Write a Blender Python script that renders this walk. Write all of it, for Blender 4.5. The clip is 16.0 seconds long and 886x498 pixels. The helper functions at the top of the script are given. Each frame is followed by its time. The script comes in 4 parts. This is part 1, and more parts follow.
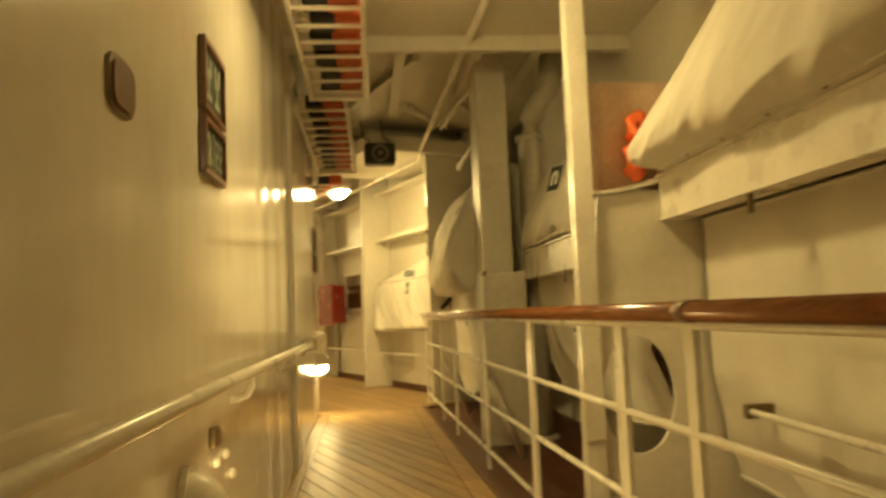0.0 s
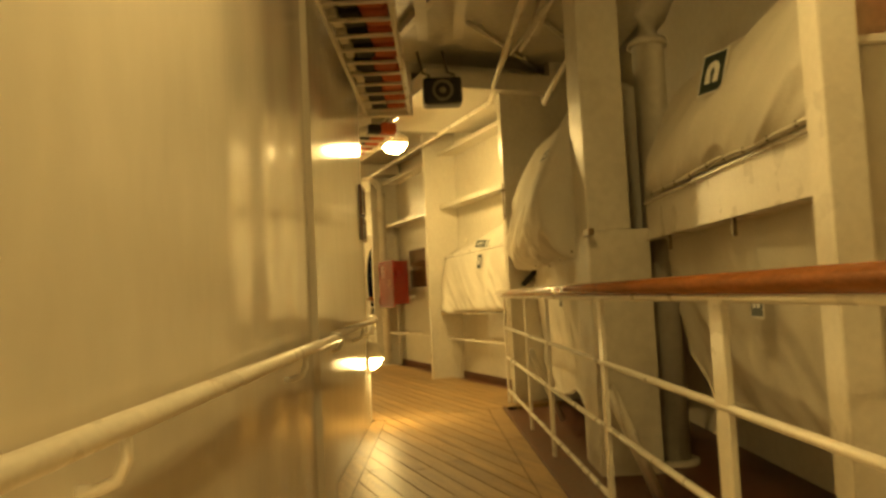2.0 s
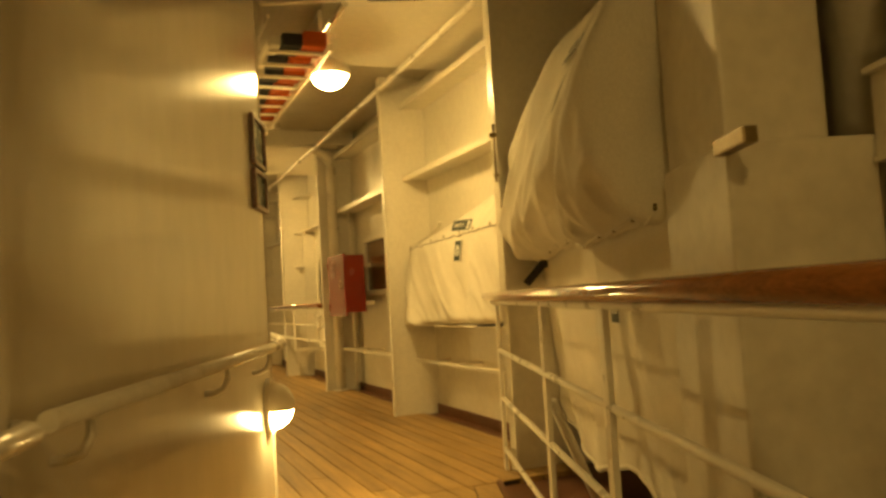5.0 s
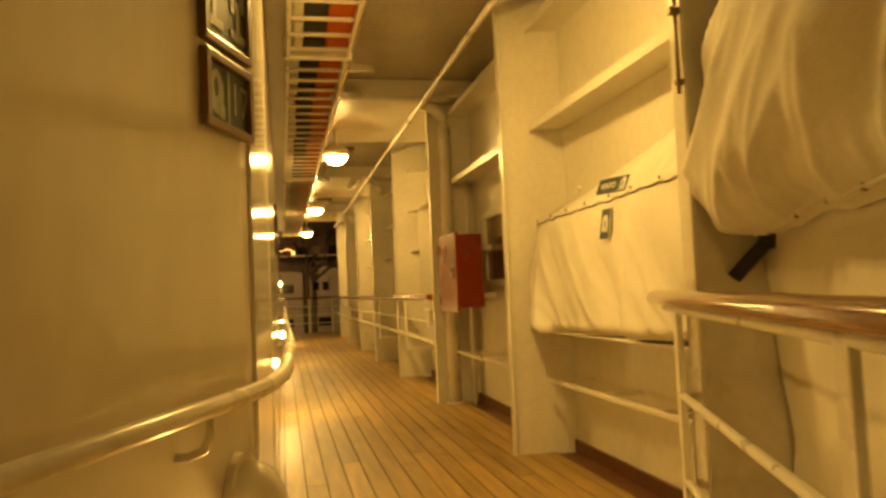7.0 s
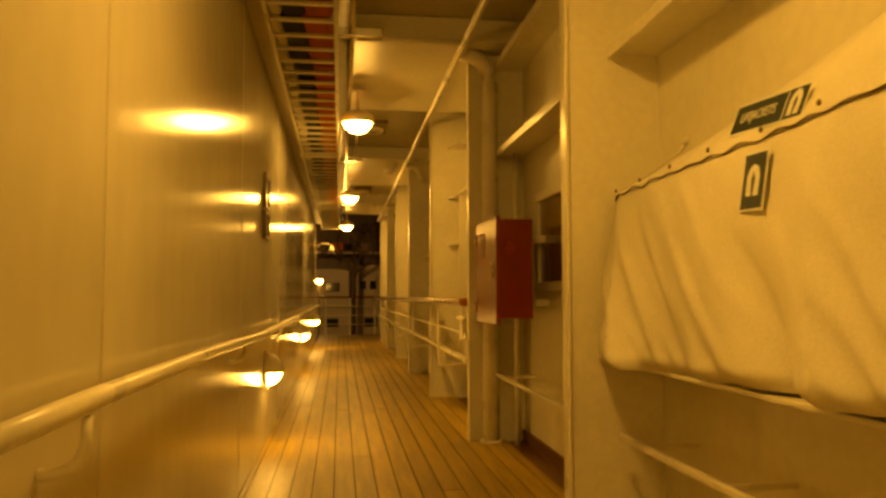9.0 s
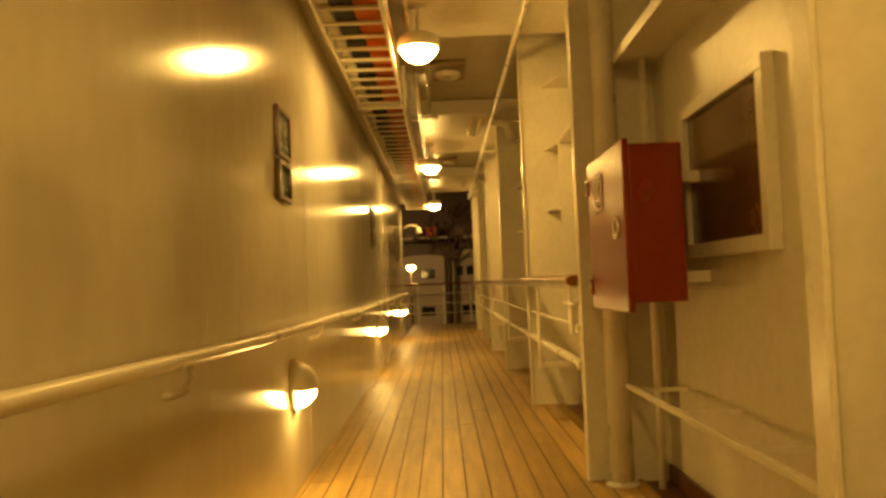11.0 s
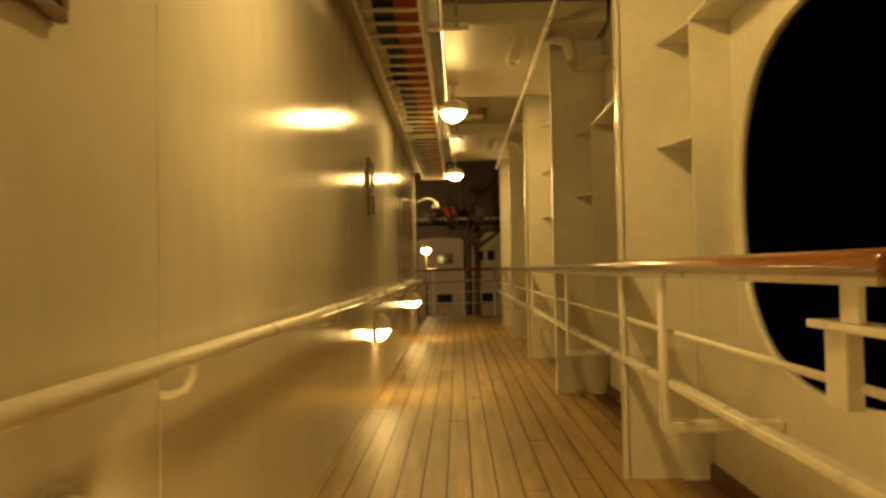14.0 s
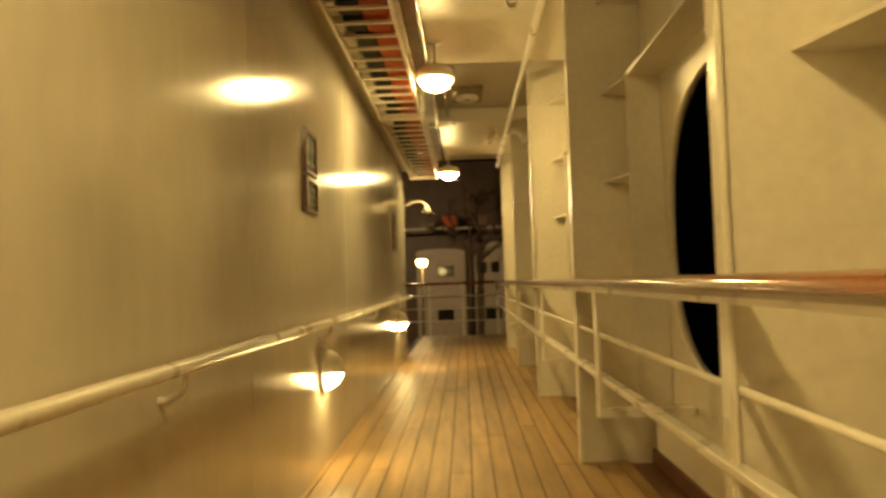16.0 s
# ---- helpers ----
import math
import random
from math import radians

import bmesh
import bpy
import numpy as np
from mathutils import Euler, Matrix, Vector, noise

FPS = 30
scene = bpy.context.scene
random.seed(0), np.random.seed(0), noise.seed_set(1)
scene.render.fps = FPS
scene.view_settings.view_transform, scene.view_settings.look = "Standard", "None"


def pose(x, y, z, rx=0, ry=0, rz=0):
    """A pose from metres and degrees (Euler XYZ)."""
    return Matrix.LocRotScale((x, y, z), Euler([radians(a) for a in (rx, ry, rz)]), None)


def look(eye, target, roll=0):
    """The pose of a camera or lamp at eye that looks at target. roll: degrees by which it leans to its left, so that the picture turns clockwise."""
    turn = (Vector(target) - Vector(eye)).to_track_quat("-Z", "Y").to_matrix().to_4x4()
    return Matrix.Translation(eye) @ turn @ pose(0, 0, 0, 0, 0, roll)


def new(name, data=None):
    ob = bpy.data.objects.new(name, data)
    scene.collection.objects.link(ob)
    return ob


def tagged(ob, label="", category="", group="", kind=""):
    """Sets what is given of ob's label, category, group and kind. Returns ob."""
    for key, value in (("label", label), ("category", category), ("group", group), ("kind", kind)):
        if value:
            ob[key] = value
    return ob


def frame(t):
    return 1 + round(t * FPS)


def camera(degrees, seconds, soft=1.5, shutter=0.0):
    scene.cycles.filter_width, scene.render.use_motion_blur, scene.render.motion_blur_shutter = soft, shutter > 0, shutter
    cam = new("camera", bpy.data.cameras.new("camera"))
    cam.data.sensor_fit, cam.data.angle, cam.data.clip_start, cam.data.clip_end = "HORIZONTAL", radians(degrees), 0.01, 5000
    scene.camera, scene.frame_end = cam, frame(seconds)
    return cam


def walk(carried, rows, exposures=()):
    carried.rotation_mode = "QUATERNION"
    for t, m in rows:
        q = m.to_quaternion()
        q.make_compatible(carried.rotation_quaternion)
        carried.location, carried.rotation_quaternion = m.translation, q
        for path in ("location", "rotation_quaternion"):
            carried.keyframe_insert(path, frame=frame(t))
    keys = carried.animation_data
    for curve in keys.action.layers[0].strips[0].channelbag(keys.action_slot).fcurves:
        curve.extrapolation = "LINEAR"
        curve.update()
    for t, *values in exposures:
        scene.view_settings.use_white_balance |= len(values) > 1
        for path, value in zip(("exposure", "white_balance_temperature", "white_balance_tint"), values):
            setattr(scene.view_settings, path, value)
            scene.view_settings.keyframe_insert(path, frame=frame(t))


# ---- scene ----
cam = camera(59.2, 16.0, soft=2.9, shutter=0.4)
PATH = [
    (0, (-0.137, 0.382, 1.099), (0.735, 2.174, 1.26), -2.2),
    (0.5, (0.1, 0.823, 1.117), (0.824, 2.685, 1.218), -2.3),
    (1, (0.263, 1.282, 1.121), (1.061, 3.11, 1.261), -2.1),
    (1.5, (0.456, 1.707, 1.09), (1.203, 3.559, 1.203), -3.0),
    (2, (0.589, 2.13, 1.082), (1.295, 3.997, 1.2), -2.9),
    (2.5, (0.733, 2.575, 1.108), (1.528, 4.406, 1.22), -3.2),
    (3, (0.946, 3.009, 1.131), (1.645, 4.878, 1.269), -3.8),
    (3.2, (1.007, 3.173, 1.125), (1.706, 5.045, 1.216), -2.9),
    (5.3, (1.874, 5.018, 1.089), (2.633, 6.864, 1.215), -3.5),
    (5.5, (1.99, 5.224, 1.104), (2.66, 7.104, 1.219), -3.1),
    (6, (2.151, 5.683, 1.083), (2.722, 7.597, 1.191), -2.1),
    (6.5, (2.311, 6.132, 1.113), (2.902, 8.038, 1.247), -1.7),
    (7, (2.494, 6.602, 1.14), (2.901, 8.557, 1.246), -2.5),
    (7.5, (2.601, 7.074, 1.145), (3.023, 9.021, 1.322), 0.2),
    (8, (2.739, 7.515, 1.128), (3.062, 9.483, 1.282), -2.2),
    (8.5, (2.931, 7.938, 1.14), (3.099, 9.929, 1.224), -1.3),
    (9, (3.002, 8.357, 1.129), (3.264, 10.337, 1.248), -0.1),
    (9.5, (3.136, 8.833, 1.147), (3.2, 10.828, 1.271), -2.3),
    (11.8, (3.268, 11.015, 1.065), (3.236, 13.014, 1.14), -2.7),
    (12, (3.266, 11.23, 1.085), (3.17, 13.223, 1.223), -4.1),
    (12.5, (3.238, 11.681, 1.072), (3.141, 13.675, 1.194), -2.2),
    (13, (3.204, 12.121, 1.09), (3.223, 14.12, 1.16), -0.9),
    (13.5, (3.214, 12.57, 1.103), (3.15, 14.568, 1.172), -2.9),
    (14, (3.175, 13.043, 1.083), (3.138, 15.042, 1.136), -1.1),
    (14.5, (3.212, 13.552, 1.059), (3.294, 15.55, 1.079), -2.0),
    (15, (3.246, 14.044, 1.076), (3.238, 16.044, 1.122), -1.9),
    (15.5, (3.278, 14.54, 1.093), (3.378, 16.537, 1.132), -0.9),
    (16, (3.342, 15.033, 1.11), (3.29, 17.031, 1.195), -1.8),
]
EXPO = [
    (0.0, 0.63, 6100, 8), (0.5, 0.46, 6800, 10), (1.0, 0.46, 6800, 10), (1.5, 0.5, 7000, 11), (2.0, 0.35, 6900, 11), (2.5, 0.42, 7100, 11), (3.0, 0.34, 7600, 12), (5.5, 0.17, 7800, 12), (6.0, 0.14, 8300, 13), (6.5, 0.3, 8500, 13),
    (7.0, 0.15, 9700, 15), (7.5, 0.12, 11500, 17), (8.0, -0.45, 26000, 22), (8.5, -0.6, 32000, 22), (9.0, -0.58, 34000, 22), (9.5, -0.42, 13000, 18),
    (12.0, -0.08, 9400, 15), (12.5, -0.06, 8400, 13), (13.0, -0.32, 8600, 13), (13.5, -0.4, 8500, 13), (14.0, -0.3, 7700, 12), (14.5, -0.52, 7900, 12), (15.0, -0.14, 6700, 10), (15.5, -0.05, 7200, 10), (16.0, 0.18, 6500, 10)]
walk(cam, [(t, look(eye, target, roll)) for t, eye, target, roll in PATH], EXPO)

# ---- world: night outside ----
world = bpy.data.worlds.new("night")
scene.world = world
world.use_nodes = True
world.node_tree.nodes["Background"].inputs[0].default_value = (0.004, 0.005, 0.008, 1)
world.node_tree.nodes["Background"].inputs[1].default_value = 0.05
LAMP_COLOUR = (1.0, 0.70, 0.25)
CEILING_GLOW, WALL_GLOW = 187.0, 122.0


# ---- materials ----
def material(name, colour, rough=0.5, metal=0.0, spread=0.08, scale=3.0, fine=60.0, bump=0.15, stretch=(1, 1, 1), coat=0.0, dirt=None, dirt_amount=0.0, each=0.0):
    """Principled paint, cloth or wood with variation at two scales, fine relief and optional dirt."""
    m = bpy.data.materials.new(name)
    m.use_nodes = True
    nt = m.node_tree
    b = nt.nodes["Principled BSDF"]
    b.inputs["Metallic"].default_value = metal
    b.inputs["Coat Weight"].default_value = coat
    b.inputs["Coat Roughness"].default_value = 0.12
    geo = nt.nodes.new("ShaderNodeNewGeometry")
    mapping = nt.nodes.new("ShaderNodeMapping")
    mapping.inputs["Scale"].default_value = stretch
    nt.links.new(geo.outputs["Position"], mapping.inputs["Vector"])
    big = nt.nodes.new("ShaderNodeTexNoise")
    big.inputs["Scale"].default_value = scale
    big.inputs["Detail"].default_value = 4
    small = nt.nodes.new("ShaderNodeTexNoise")
    small.inputs["Scale"].default_value = fine
    small.inputs["Detail"].default_value = 3
    nt.links.new(mapping.outputs[0], big.inputs["Vector"])
    nt.links.new(mapping.outputs[0], small.inputs["Vector"])
    mix = nt.nodes.new("ShaderNodeMath")
    mix.operation = "MULTIPLY_ADD"
    mix.inputs[1].default_value = 0.45
    nt.links.new(small.outputs[0], mix.inputs[0])
    half = nt.nodes.new("ShaderNodeMath")
    half.operation = "MULTIPLY"
    half.inputs[1].default_value = 0.55
    nt.links.new(big.outputs[0], half.inputs[0])
    nt.links.new(half.outputs[0], mix.inputs[2])
    ramp = nt.nodes.new("ShaderNodeValToRGB")
    lo = [max(0, c * (1 - 2.2 * spread)) for c in colour]
    hi = [min(1, c * (1 + 1.6 * spread)) for c in colour]
    ramp.color_ramp.elements[0].position, ramp.color_ramp.elements[1].position = 0.3, 0.7
    ramp.color_ramp.elements[0].color, ramp.color_ramp.elements[1].color = (*lo, 1), (*hi, 1)
    nt.links.new(mix.outputs[0], ramp.inputs[0])
    col = ramp.outputs[0]
    if each:
        info = nt.nodes.new("ShaderNodeObjectInfo")
        val = nt.nodes.new("ShaderNodeMapRange")
        val.inputs["To Min"].default_value, val.inputs["To Max"].default_value = 1 - each, 1 + each
        nt.links.new(info.outputs["Random"], val.inputs[0])
        hsv = nt.nodes.new("ShaderNodeHueSaturation")
        nt.links.new(val.outputs[0], hsv.inputs["Value"])
        nt.links.new(col, hsv.inputs["Color"])
        col = hsv.outputs[0]
    if dirt:
        blot = nt.nodes.new("ShaderNodeTexNoise")
        blot.inputs["Scale"].default_value = 1.7
        blot.inputs["Detail"].default_value = 7
        blot.inputs["Roughness"].default_value = 0.65
        nt.links.new(geo.outputs["Position"], blot.inputs["Vector"])
        cut = nt.nodes.new("ShaderNodeMapRange")
        cut.inputs["From Min"].default_value, cut.inputs["From Max"].default_value = 0.56, 0.74
        cut.inputs["To Max"].default_value = dirt_amount
        nt.links.new(blot.outputs[0], cut.inputs[0])
        blend = nt.nodes.new("ShaderNodeMix")
        blend.data_type = "RGBA"
        nt.links.new(cut.outputs[0], blend.inputs[0])
        nt.links.new(col, blend.inputs[6])
        blend.inputs[7].default_value = (*dirt, 1)
        col = blend.outputs[2]
    nt.links.new(col, b.inputs["Base Color"])
    rr = nt.nodes.new("ShaderNodeMapRange")
    rr.inputs["To Min"].default_value, rr.inputs["To Max"].default_value = rough * 0.8, min(1, rough * 1.25)
    nt.links.new(big.outputs[0], rr.inputs[0])
    nt.links.new(rr.outputs[0], b.inputs["Roughness"])
    if bump:
        bm_node = nt.nodes.new("ShaderNodeBump")
        bm_node.inputs["Strength"].default_value = bump
        bm_node.inputs["Distance"].default_value = 0.004
        nt.links.new(mix.outputs[0], bm_node.inputs["Height"])
        nt.links.new(bm_node.outputs[0], b.inputs["Normal"])
    return m


def glow(name, colour, strength):
    m = bpy.data.materials.new(name)
    m.use_nodes = True
    b = m.node_tree.nodes["Principled BSDF"]
    b.inputs["Base Color"].default_value = (0.9, 0.88, 0.82, 1)
    b.inputs["Roughness"].default_value = 0.3
    b.inputs["Emission Color"].default_value = (*colour, 1)
    b.inputs["Emission Strength"].default_value = strength
    return m


CREAM = (0.74, 0.70, 0.60)
WALL_PAINT = material("gloss_wall_paint", (0.70, 0.66, 0.565), 0.135, spread=0.04, scale=1.6, fine=9, bump=0.17, coat=0.25, dirt=(0.55, 0.47, 0.34), dirt_amount=0.12, stretch=(1, 1, 0.45))
STEEL_PAINT = material("white_steel_paint", CREAM, 0.32, spread=0.05, scale=2.2, fine=26, bump=0.2, dirt=(0.5, 0.4, 0.27), dirt_amount=0.22)
HULL_PAINT = material("hull_steel_paint", (0.72, 0.68, 0.575), 0.38, spread=0.05, scale=1.4, fine=18, bump=0.22, dirt=(0.5, 0.41, 0.28), dirt_amount=0.25)
CEILING_PAINT = material("ceiling_paint", (0.72, 0.68, 0.58), 0.4, spread=0.05, scale=1.5, fine=20, bump=0.15, dirt=(0.5, 0.42, 0.3), dirt_amount=0.2)
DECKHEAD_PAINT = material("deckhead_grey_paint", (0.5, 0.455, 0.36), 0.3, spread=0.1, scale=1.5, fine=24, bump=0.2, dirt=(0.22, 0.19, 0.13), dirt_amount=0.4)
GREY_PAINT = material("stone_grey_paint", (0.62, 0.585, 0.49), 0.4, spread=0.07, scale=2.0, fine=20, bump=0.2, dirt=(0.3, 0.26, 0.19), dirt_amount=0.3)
RAIL_PAINT = material("white_rail_paint", (0.78, 0.74, 0.64), 0.28, spread=0.05, scale=5, fine=50, bump=0.15, dirt=(0.5, 0.38, 0.24), dirt_amount=0.2)
TEAK = material("teak_plank", (0.42, 0.275, 0.115), 0.42, spread=0.24, scale=3.0, fine=42, bump=0.3, stretch=(6, 0.5, 1), each=0.17, dirt=(0.24, 0.14, 0.06), dirt_amount=0.35)
CAULK = material("deck_caulking", (0.035, 0.028, 0.02), 0.75, spread=0.2, fine=80)
VARNISH = material("varnished_teak", (0.27, 0.095, 0.028), 0.16, spread=0.2, scale=4, fine=40, bump=0.06, stretch=(5, 0.6, 5), coat=0.7)
SIGN_WOOD = material("sign_frame_wood", (0.15, 0.064, 0.027), 0.35, spread=0.2, scale=6, fine=60, coat=0.3)
RED_DECK = material("red_oxide_deck_paint", (0.15, 0.06, 0.034), 0.4, spread=0.2, scale=2.5, fine=30, bump=0.25, dirt=(0.05, 0.025, 0.015), dirt_amount=0.5)
CANVAS = material("cream_canvas", (0.70, 0.665, 0.57), 0.78, spread=0.07, scale=2.5, fine=130, bump=0.35, dirt=(0.5, 0.42, 0.3), dirt_amount=0.25)
FIRE_RED = material("fire_red_paint", (0.23, 0.012, 0.004), 0.25, spread=0.08, scale=3, fine=40, bump=0.1, coat=0.3)
ORANGE = material("orange_fabric", (0.48, 0.085, 0.02), 0.65, spread=0.12, scale=8, fine=90, bump=0.3)
# pink that paints in the orange light bounced onto cream steel
BOUNCE_TINT = material("bounce_pink_paint", (0.62, 0.45, 0.32), 0.5, spread=0.1, scale=4, fine=40, dirt=(0.3, 0.2, 0.13), dirt_amount=0.4)
BRIGHT_ORANGE = material("bright_orange_webbing", (0.9, 0.16, 0.03), 0.6, spread=0.1, fine=90)
BARK = material("grey_brown_bark", (0.12, 0.075, 0.045), 0.8, spread=0.25, scale=6, fine=40)
NAVY = material("dark_strap_fabric", (0.015, 0.015, 0.02), 0.7, spread=0.2, fine=90)
SIGN_GREEN = material("sign_green", (0.016, 0.03, 0.024), 0.5, spread=0.1, fine=40)
STATION_MARK = material("faded_sign_marks", (0.3, 0.32, 0.24), 0.45, spread=0.12, fine=40)
SIGN_WHITE = material("sign_white", (0.72, 0.72, 0.66), 0.4, spread=0.05, fine=40)
BLACK = material("black_plastic", (0.012, 0.012, 0.012), 0.45, spread=0.2, fine=60)
GRILLE = material("grey_speaker_cone", (0.2, 0.18, 0.13), 0.5, spread=0.15, fine=60)
CHROME = material("polished_metal", (0.75, 0.72, 0.66), 0.14, metal=1.0, spread=0.05, fine=30, bump=0.05)
BRONZE = material("dull_bronze", (0.2, 0.15, 0.08), 0.35, metal=0.8, spread=0.15, fine=40)
DARK_GLASS = material("dark_window_glass", (0.03, 0.024, 0.016), 0.08, spread=0.1, fine=3, bump=0.0)
BROWN_PANEL = material("varnished_brown_panel", (0.15, 0.075, 0.03), 0.16, spread=0.15, scale=2, fine=30, bump=0.05, coat=0.4)
FAR_PAINT = material("pale_deckhouse_paint", (0.5, 0.42, 0.3), 0.5, spread=0.1, scale=1, fine=10, dirt=(0.2, 0.15, 0.1), dirt_amount=0.5)
FAR_BROWN = material("brown_far_steel", (0.16, 0.1, 0.055), 0.5, spread=0.2, scale=1, fine=10)
CEILING_GLASS = glow("lit_opal_glass", LAMP_COLOUR, CEILING_GLOW)
# weaker glow for the two unseen fill lamps
FILL_GLASS = glow("fill_opal_glass", LAMP_COLOUR, CEILING_GLOW * 0.62)
REAR_FILL_GLASS = glow("rear_fill_opal_glass", LAMP_COLOUR, CEILING_GLOW * 0.36)
WALL_GLASS = glow("lit_frosted_glass", LAMP_COLOUR, WALL_GLOW)
FAR_GLASS = glow("far_lit_glass", LAMP_COLOUR, 60.0)
FAR_FILL_GLASS = glow("far_fill_glass", (1.0, 0.70, 0.36), 900.0)


# ---- helpers ----
def dg(u, v, z):
    """Plan of the slanting stretch: u along it, v to its right."""
    return Vector((0.350 * u + 0.9367 * v, 0.9367 * u - 0.350 * v, z))


def xy(x, y, z):
    return Vector((x, y, z))


def hexa(bm, a0, a1, b0, b1, z0, z1, at=xy, bevel=0.0):
    """A block between two values along each axis of a plan."""
    vs = [bm.verts.new(at(a, b, z)) for z in (z0, z1) for a, b in ((a0, b0), (a1, b0), (a1, b1), (a0, b1))]
    fs = [(0, 3, 2, 1), (4, 5, 6, 7), (0, 1, 5, 4), (1, 2, 6, 5), (2, 3, 7, 6), (3, 0, 4, 7)]
    faces = [bm.faces.new([vs[i] for i in f]) for f in fs]
    if bevel:
        bmesh.ops.bevel(bm, geom=list({e for f in faces for e in f.edges}), offset=bevel, segments=2, affect="EDGES", profile=0.6)
    return bm


def prism(bm, ring, z0, z1):
    """An upright block on a plan outline."""
    lo = [bm.verts.new((p[0], p[1], z0)) for p in ring]
    hi = [bm.verts.new((p[0], p[1], z1)) for p in ring]
    bm.faces.new(lo[::-1])
    bm.faces.new(hi)
    n = len(ring)
    for i in range(n):
        bm.faces.new((lo[i], lo[(i + 1) % n], hi[(i + 1) % n], hi[i]))
    return bm


def tube(bm, points, r, seg=10, flat=1.0):
    """A round bar along points, capped; flat squeezes its height."""
    points = [Vector(p) for p in points]
    rings = []
    for i, p in enumerate(points):
        d = (points[min(i + 1, len(points) - 1)] - points[max(i - 1, 0)]).normalized()
        side = d.cross(Vector((0, 0, 1)))
        side = side.normalized() if side.length > 0.05 else Vector((1, 0, 0))
        up = side.cross(d).normalized()
        rings.append([bm.verts.new(p + r * (math.cos(k * math.tau / seg) * side + flat * math.sin(k * math.tau / seg) * up)) for k in range(seg)])
    for a, b in zip(rings, rings[1:]):
        for k in range(seg):
            bm.faces.new((a[k], a[(k + 1) % seg], b[(k + 1) % seg], b[k])).smooth = True
    bm.faces.new(rings[0][::-1])
    bm.faces.new(rings[-1])
    return bm


def lathe(bm, profile, seg=24, m=Matrix()):
    """A turned body about the z axis of m, from (radius, height) pairs."""
    rings = []
    for r, z in profile:
        if r < 1e-5:
            rings.append([bm.verts.new(m @ Vector((0, 0, z)))])
        else:
            rings.append([bm.verts.new(m @ Vector((r * math.cos(k * math.tau / seg), r * math.sin(k * math.tau / seg), z))) for k in range(seg)])
    for a, b in zip(rings, rings[1:]):
        for k in range(seg):
            f = [a[k % len(a)], a[(k + 1) % len(a)], b[(k + 1) % len(b)], b[k % len(b)]]
            f = list(dict.fromkeys(f))
            if len(f) > 2:
                bm.faces.new(f).smooth = True
    return bm


def mesh_of(name, bm, mat):
    bmesh.ops.recalc_face_normals(bm, faces=bm.faces[:])
    me = bpy.data.meshes.new(name)
    bm.to_mesh(me)
    bm.free()
    me.materials.append(mat)
    return me


def part(name, bm, mat, parent, label=""):
    """Links a bmesh, given in the place's metres, as one mesh under a thing or a part."""
    ob = new(name, mesh_of(name, bm, mat))
    ob.parent = parent
    ob.matrix_parent_inverse = parent.matrix_basis.inverted()
    return tagged(ob, label)


def thing(name, at, label, category, group="", kind=""):
    ob = new(name)
    ob.matrix_basis = Matrix.Translation(at)
    ob.empty_display_size = 0.1
    return tagged(ob, label, category, group, kind)


def whole(name, bm, mat, label, category, group="", kind=""):
    return tagged(new(name, mesh_of(name, bm, mat)), label, category, group, kind)


def B():
    return bmesh.new()


# ---- plan ----
WALL_X, EDGE_X, HULL_X = 2.44, 4.018, 4.46
BAYS = [9.09, 11.76, 14.44, 17.06, 19.8, 22.5, 25.2, 27.9]
END_Y = 27.1


def rail_x(y):
    return 1.426 + 0.3418 * (y - 2.027)


def left_x(y):
    """The left edge of the walkway."""
    if y < 8.95:
        return dg(0, -0.87, 0).x + 0.3737 * (y - dg(0, -0.87, 0).y)
    return WALL_X


def right_x(y):
    return rail_x(y) - 0.11 if y < 8.9 else EDGE_X + 0.03


# ---- walls on the cabin side ----
ribs = [dg(4.3 + 0.05 * k, -0.83 + 0.005 * (0.5 - 0.5 * math.cos((0.05 * k) * math.tau / 0.517)), 0) for k in range(32)]
w0 = prism(B(), [dg(-4.0, -0.83, 0)] + ribs + [dg(5.98, -0.83, 0), dg(6.03, -0.805, 0), dg(6.45, -0.805, 0), dg(6.5, -0.83, 0), dg(6.5, -1.2, 0), dg(-4.0, -1.2, 0)], -0.05, 3.5)
whole("wall_slanting_near", w0, WALL_PAINT, "glossy cream painted steel cabin wall with a pilaster at its end", "wall", kind="structure")
w1 = prism(B(), [dg(6.5, -0.872, 0), dg(9.16, -0.872, 0), dg(9.225, -0.882, 0), dg(9.23, -1.2, 0), dg(6.5, -1.2, 0)], -0.05, 3.5)
whole("wall_slanting_far", w1, WALL_PAINT, "glossy cream painted steel cabin wall beside the bend of the deck", "wall", kind="structure")
w2 = prism(B(), [(2.415, 8.96), (2.424, 9.5), (2.434, 10.1), (WALL_X, 10.4), (WALL_X, END_Y - 0.04), (WALL_X - 0.03, END_Y), (2.1, END_Y), (2.1, 8.97)], -0.05, 3.3)
whole("wall_promenade", w2, WALL_PAINT, "long glossy cream steel wall reflecting the lamps", "wall", kind="structure")
for y in (10.32, 12.94, 14.95, 18.3, 21.0):
    bm = hexa(B(), WALL_X - 0.004, WALL_X + 0.0012, y - 0.004, y + 0.004, 0.02, 2.84)
    whole("wall_seam", bm, WALL_PAINT, "painted weld seam in the cream wall", "trim", kind="structure")
